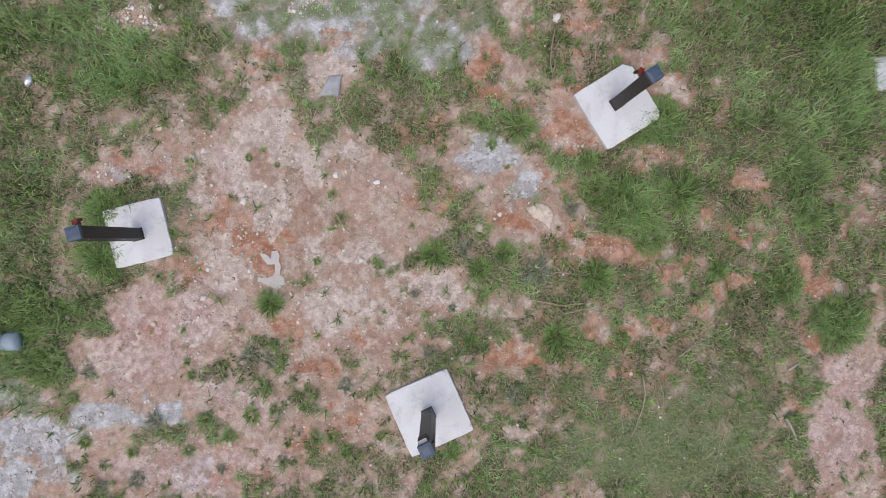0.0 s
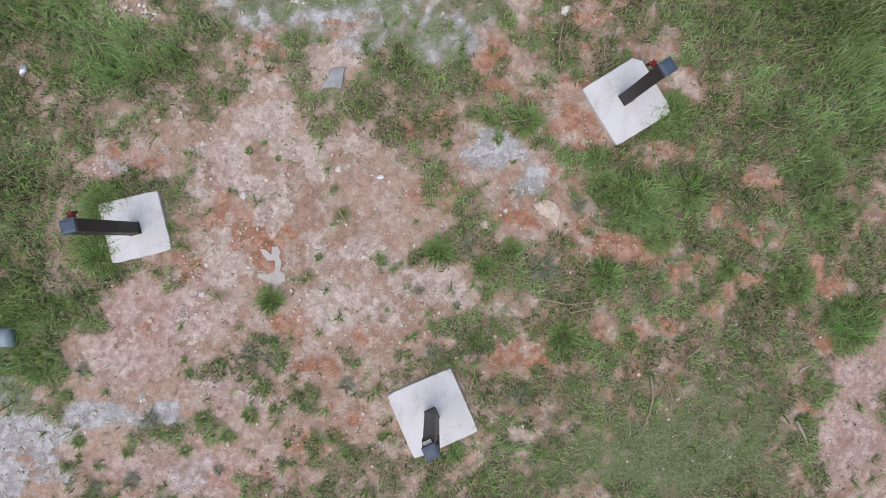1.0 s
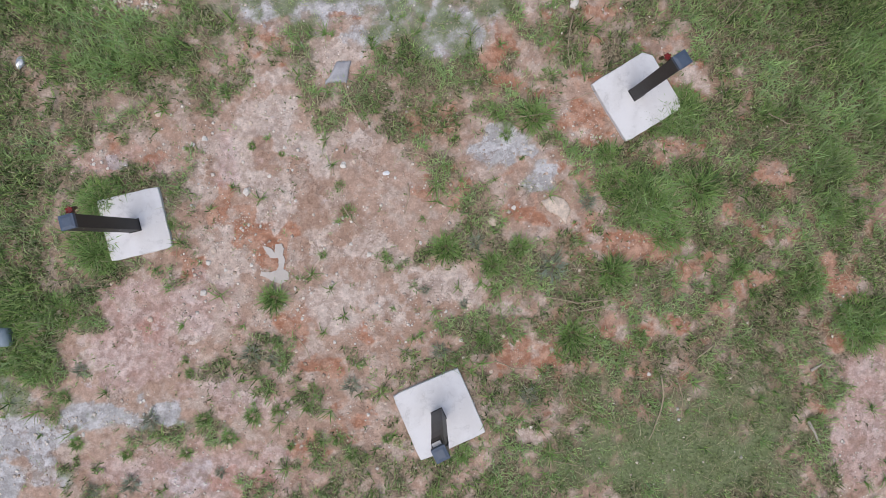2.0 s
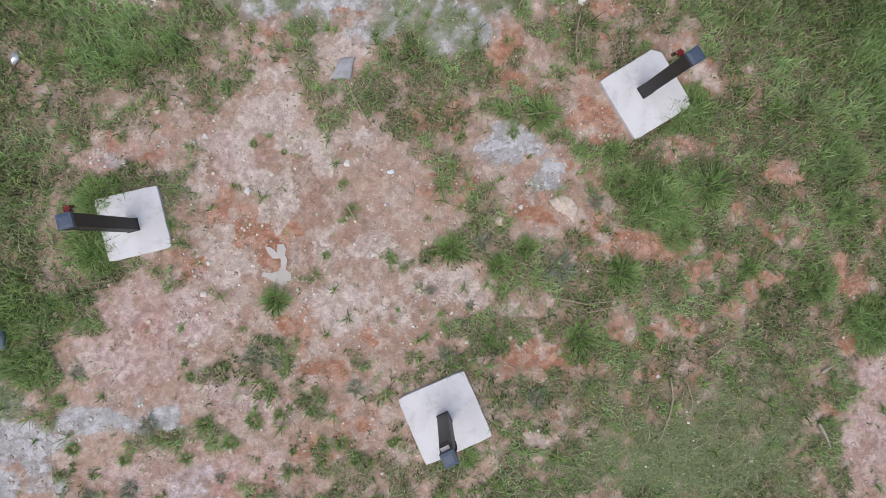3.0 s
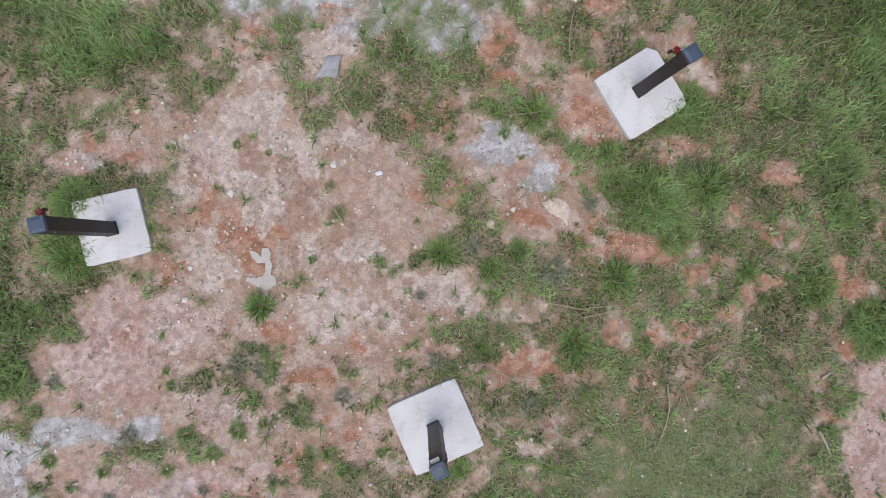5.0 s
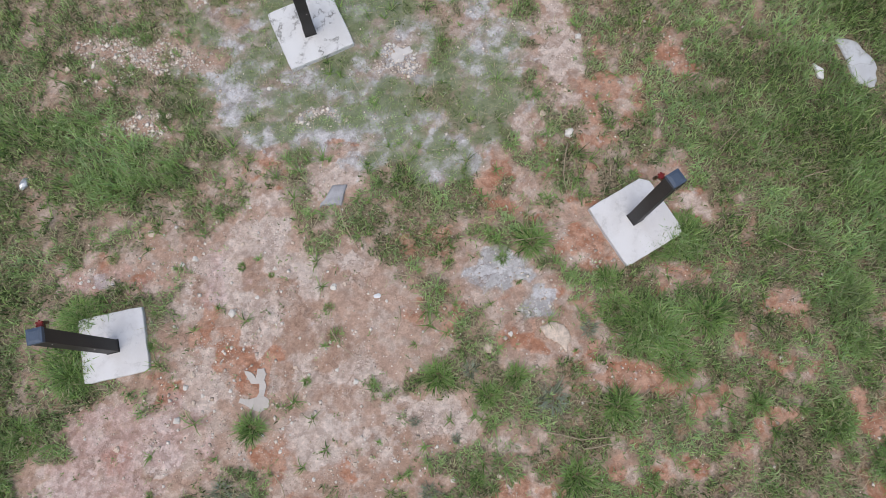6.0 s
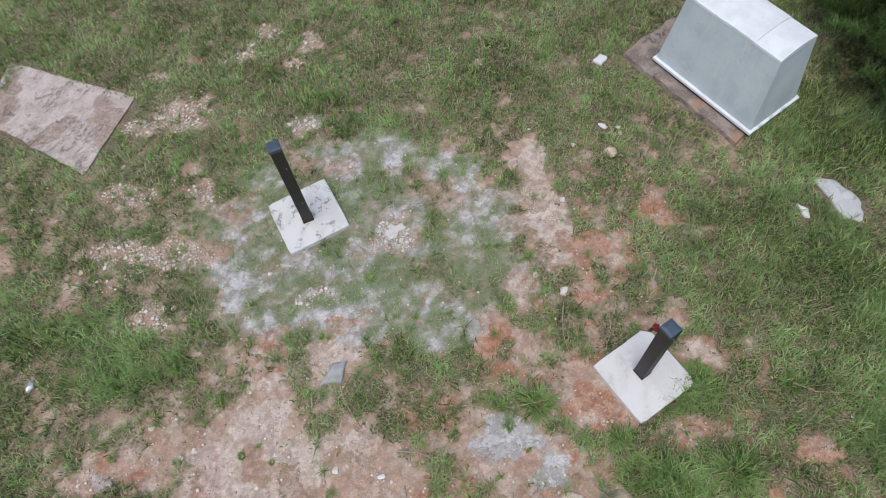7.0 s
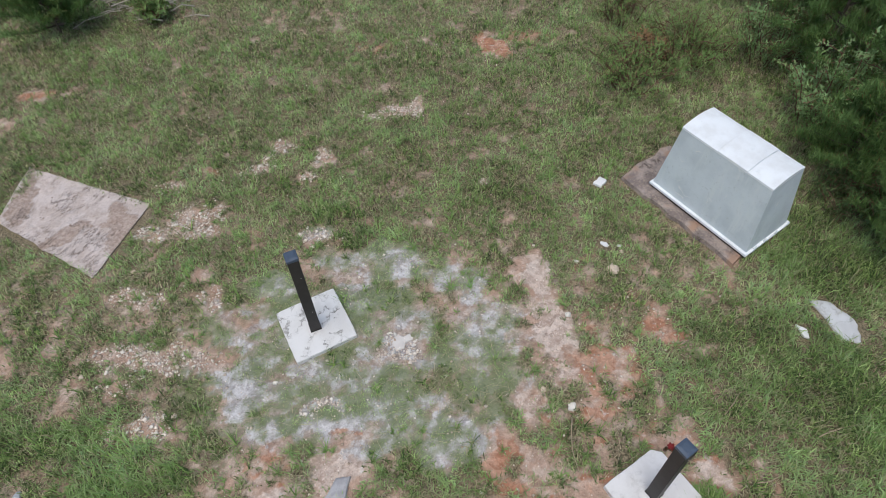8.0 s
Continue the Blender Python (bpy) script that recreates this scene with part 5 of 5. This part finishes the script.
# ---- trees and shrubs at the edge ----
def pine(x, y, height, seed, spread=0.42):
    rng = random.Random(seed)
    ob = thing("pine_sapling", "young dark green pine with dense needles", "pine tree", pose(x, y, floor_at(x, y)), "pines at the edge")
    bm = bmesh.new()
    tube(bm, [Vector((0, 0, -0.05)), Vector((0.02, 0.01, height * 0.5)), Vector((0.0, 0.03, height))], [0.035 * height / 2, 0.022 * height / 2, 0.005], 8)
    part("trunk", bm, BARK, ob, "", True)
    roots, az, lean, length = [], [], [], []
    z = 0.12 * height
    while z < height:
        reach = spread * height * (1.05 - z / height) ** 0.8 + 0.08
        for k in range(rng.randint(4, 6)):
            a = rng.uniform(0, math.tau)
            tip = Vector((reach * math.cos(a), reach * math.sin(a), z + reach * rng.uniform(0.15, 0.6)))
            mid = Vector((tip.x * 0.5, tip.y * 0.5, z + reach * 0.1))
            limb = bmesh.new()
            tube(limb, [Vector((0, 0, z)), mid, tip], [0.010, 0.007, 0.003], 5)
            part("limb", limb, BARK, ob, "", True)
            for s in range(9):
                f = 0.25 + 0.75 * s / 8
                p = Vector((0, 0, z)).lerp(mid, f * 2) if f < 0.5 else mid.lerp(tip, f * 2 - 1)
                for q in range(42):
                    roots.append((p.x + rng.gauss(0, 0.025), p.y + rng.gauss(0, 0.025), p.z + rng.gauss(0, 0.02)))
                    az.append(a + rng.gauss(0, 1.1))
                    lean.append(rng.uniform(0.1, 1.5))
                    length.append(rng.uniform(0.06, 0.14))
        z += rng.uniform(0.10, 0.17) * height / 2.0
    n = len(roots)
    v, t = blades(np.array(roots), np.array(length), np.full(n, 0.0065), np.array(az), np.array(lean), 0.25)
    me = mesh_from("needles", v, t, (("dry", np.repeat(np.random.default_rng(seed).random(n) < 0.05, 5).astype(float)),))
    me.materials.append(NEEDLE)
    crown = new("crown", me)
    crown.parent = ob
    tagged(crown, "dark green needles")


def shrub(x, y, height, seed, leaves=1500, width=0.6, label="leafy green shrub with reddish inner twigs", dryness=0.10, size=0.042, stems=22, leaf=None, slim=0.34):
    rng = random.Random(seed)
    ob = thing("shrub", label, "shrub", pose(x, y, floor_at(x, y)), "shrubs at the edge")
    bm = bmesh.new()
    ends = []
    for k in range(stems):
        a, r = rng.uniform(0, math.tau), width * math.sqrt(rng.random())
        foot = Vector((0.45 * r * math.cos(a) + rng.uniform(-0.06, 0.06), 0.45 * r * math.sin(a) + rng.uniform(-0.06, 0.06), -0.03))
        tip = Vector((r * math.cos(a), r * math.sin(a), height * rng.uniform(0.45, 1.0) * (1.1 - 0.45 * r / width)))
        mid = foot.lerp(tip, 0.5) + Vector((rng.uniform(-0.05, 0.05), rng.uniform(-0.05, 0.05), 0.04))
        tube(bm, [foot, mid, tip], [0.009, 0.006, 0.003], 5)
        ends += [(foot.lerp(mid, 0.3), mid), (mid, tip), (mid, tip)]
        for s in range(3):
            p = foot.lerp(tip, rng.uniform(0.25, 0.95))
            q = p + Vector((rng.uniform(-0.25, 0.25), rng.uniform(-0.25, 0.25), rng.uniform(-0.02, 0.2))) * (0.4 + width)
            tube(bm, [p, p.lerp(q, 0.5) + Vector((0, 0, 0.02)), q], [0.005, 0.004, 0.002], 4)
            ends.append((p, q))
    part("twig_frame", bm, REDTWIG, ob, "thin brown twigs", True)
    roots, az, lean, length = [], [], [], []
    for k in range(leaves):
        a, b = rng.choice(ends)
        p = a.lerp(b, rng.uniform(0.1, 1.08))
        roots.append((p.x + rng.gauss(0, 0.025), p.y + rng.gauss(0, 0.025), max(p.z + rng.gauss(0, 0.025), 0.02)))
        az.append(rng.uniform(0, math.tau))
        lean.append(rng.uniform(0.5, 1.7))
        length.append(size * rng.uniform(0.6, 1.5))
    n = leaves
    length = np.array(length)
    v, t = blades(np.array(roots), length, length * slim, np.array(az), np.array(lean), 0.2)
    me = mesh_from("foliage", v, t, (("dry", np.repeat((np.random.default_rng(seed).random(n) < dryness) * 1.0, 5)),))
    me.materials.append(leaf or LEAF)
    crown = new("foliage", me)
    crown.parent = ob
    tagged(crown, "small pointed green leaves")


def brush_pile(x, y, seed, n, size, label):
    rng = random.Random(seed)
    ob = thing("brush_pile", label, "branches", pose(x, y, floor_at(x, y)))
    for k in range(n):
        bm = bmesh.new()
        a = rng.uniform(-0.5, 0.7) + (math.pi if rng.random() < 0.5 else 0)
        o = Vector((rng.uniform(-0.4, 0.4), rng.uniform(-0.25, 0.25), rng.uniform(0.03, 0.3)))
        d = Vector((math.cos(a), math.sin(a), rng.uniform(-0.05, 0.35))) * size * rng.uniform(0.6, 1.2)
        pts = [o, o + d * 0.5 + Vector((0, rng.uniform(-0.06, 0.06), rng.uniform(0, 0.06))), o + d]
        tube(bm, pts, [0.011, 0.008, 0.004], 5)
        for s in range(5):
            p = pts[1].lerp(pts[2], rng.random())
            tube(bm, [p, p + Vector((rng.uniform(-0.2, 0.2), rng.uniform(-0.2, 0.2), rng.uniform(0, 0.2)))], [0.003, 0.0015], 4)
        part("branch", bm, DEADWOOD, ob, "", True)


ground()
looks = [(PAVER, 1, 0.0), (PAVER, 2, 0.026), (PAVER, 3, 0.0), (PAVER_OLD, 4, 0.0)]
for (x, y, half, turn), (mat, seed, chipped) in zip(PAVERS, looks):
    paver(x, y, half, turn, mat, seed, chipped, "square streaked whitish concrete paver in grey grit" if mat is PAVER_OLD else "square white concrete paver with a broken corner" if chipped else "square white concrete paver bedded in soil")
water_post(-2.452, 0.375, 15, [(90, "tap")], "black sleeved water post with a red tap handle")
water_post(1.795, 1.55, 33, [(120, "tap"), (-60, "hook")], "black sleeved water post with red tap and bracket")
water_post(0.13, -1.22, 26, [(90, "box"), (0, "hook")], "dusty brown sleeved water post with a small valve box", skin=WORN_POST)
water_post(-1.055, 3.225, 22, [], "black sleeved post with a blue-grey cap", (0, 1.5), 1.13)
cabinet()
ground_sheet()
stones()
litter()
for k, (x, y, h, w) in enumerate([(4.62, 4.85, 1.0, 0.6), (5.3, 5.7, 1.9, 0.5), (5.0, 6.7, 1.7, 0.5), (4.75, 7.9, 1.8, 0.45), (5.7, 4.7, 1.9, 0.5),
                                  (6.2, 6.1, 2.6, 0.45), (5.9, 7.5, 2.5, 0.42), (4.80, 3.95, 0.95, 0.6), (5.5, 9.0, 2.4, 0.45), (5.9, 3.5, 1.8, 0.5)]):
    pine(x, y, h, 200 + k, w)
shrub(4.60, 5.62, 1.5, 301, 5600, 0.58, size=0.038)
shrub(4.40, 6.9, 1.0, 302, 3200, 0.5, size=0.036)
shrub(4.45, 4.35, 0.6, 308, 4200, 0.42, "low dark leafy undergrowth beside pines", size=0.03, leaf=DARK_LEAF)
shrub(4.85, 3.3, 0.5, 309, 3600, 0.45, "low dark leafy undergrowth beside pines", size=0.03, leaf=DARK_LEAF)
pine(-5.2, 8.35, 1.05, 215, 0.6)
shrub(-3.85, 8.65, 0.6, 304, 3200, 0.35, "low yellow-green shrub beside bare branches", 0.1, 0.045, 26, WEED)
shrub(-6.6, 9.0, 0.9, 305, 3200, 0.7, "low dark green shrub beside bare branches", 0.3)
shrub(2.70, 6.6, 0.55, 306, 2600, 0.6, "tall thin yellow-green weeds with narrow leaves", 0.08, 0.055, 40, WEED, 0.15)
shrub(3.45, 7.05, 0.65, 307, 3200, 0.65, "tall thin yellow-green weeds with narrow leaves", 0.06, 0.055, 44, WEED, 0.15)
shrub(2.92, 6.98, 0.6, 310, 420, 0.22, "withered orange-brown weed among green ones", 0.3, 0.05, 10, DEADLEAF)
shrub(2.75, 7.95, 0.6, 311, 1500, 0.5, "tall thin yellow-green weeds with narrow leaves", 0.15, 0.055, 28, WEED, 0.15)
brush_pile(-4.62, 8.75, 401, 26, 0.55, "heap of bleached bare branches at the edge")
brush_pile(-3.35, 8.6, 402, 9, 0.4, "heap of bleached bare branches at the edge")
gravel()
grass_clumps()
weeds_and_straw()
outer_grass()
grass_field()
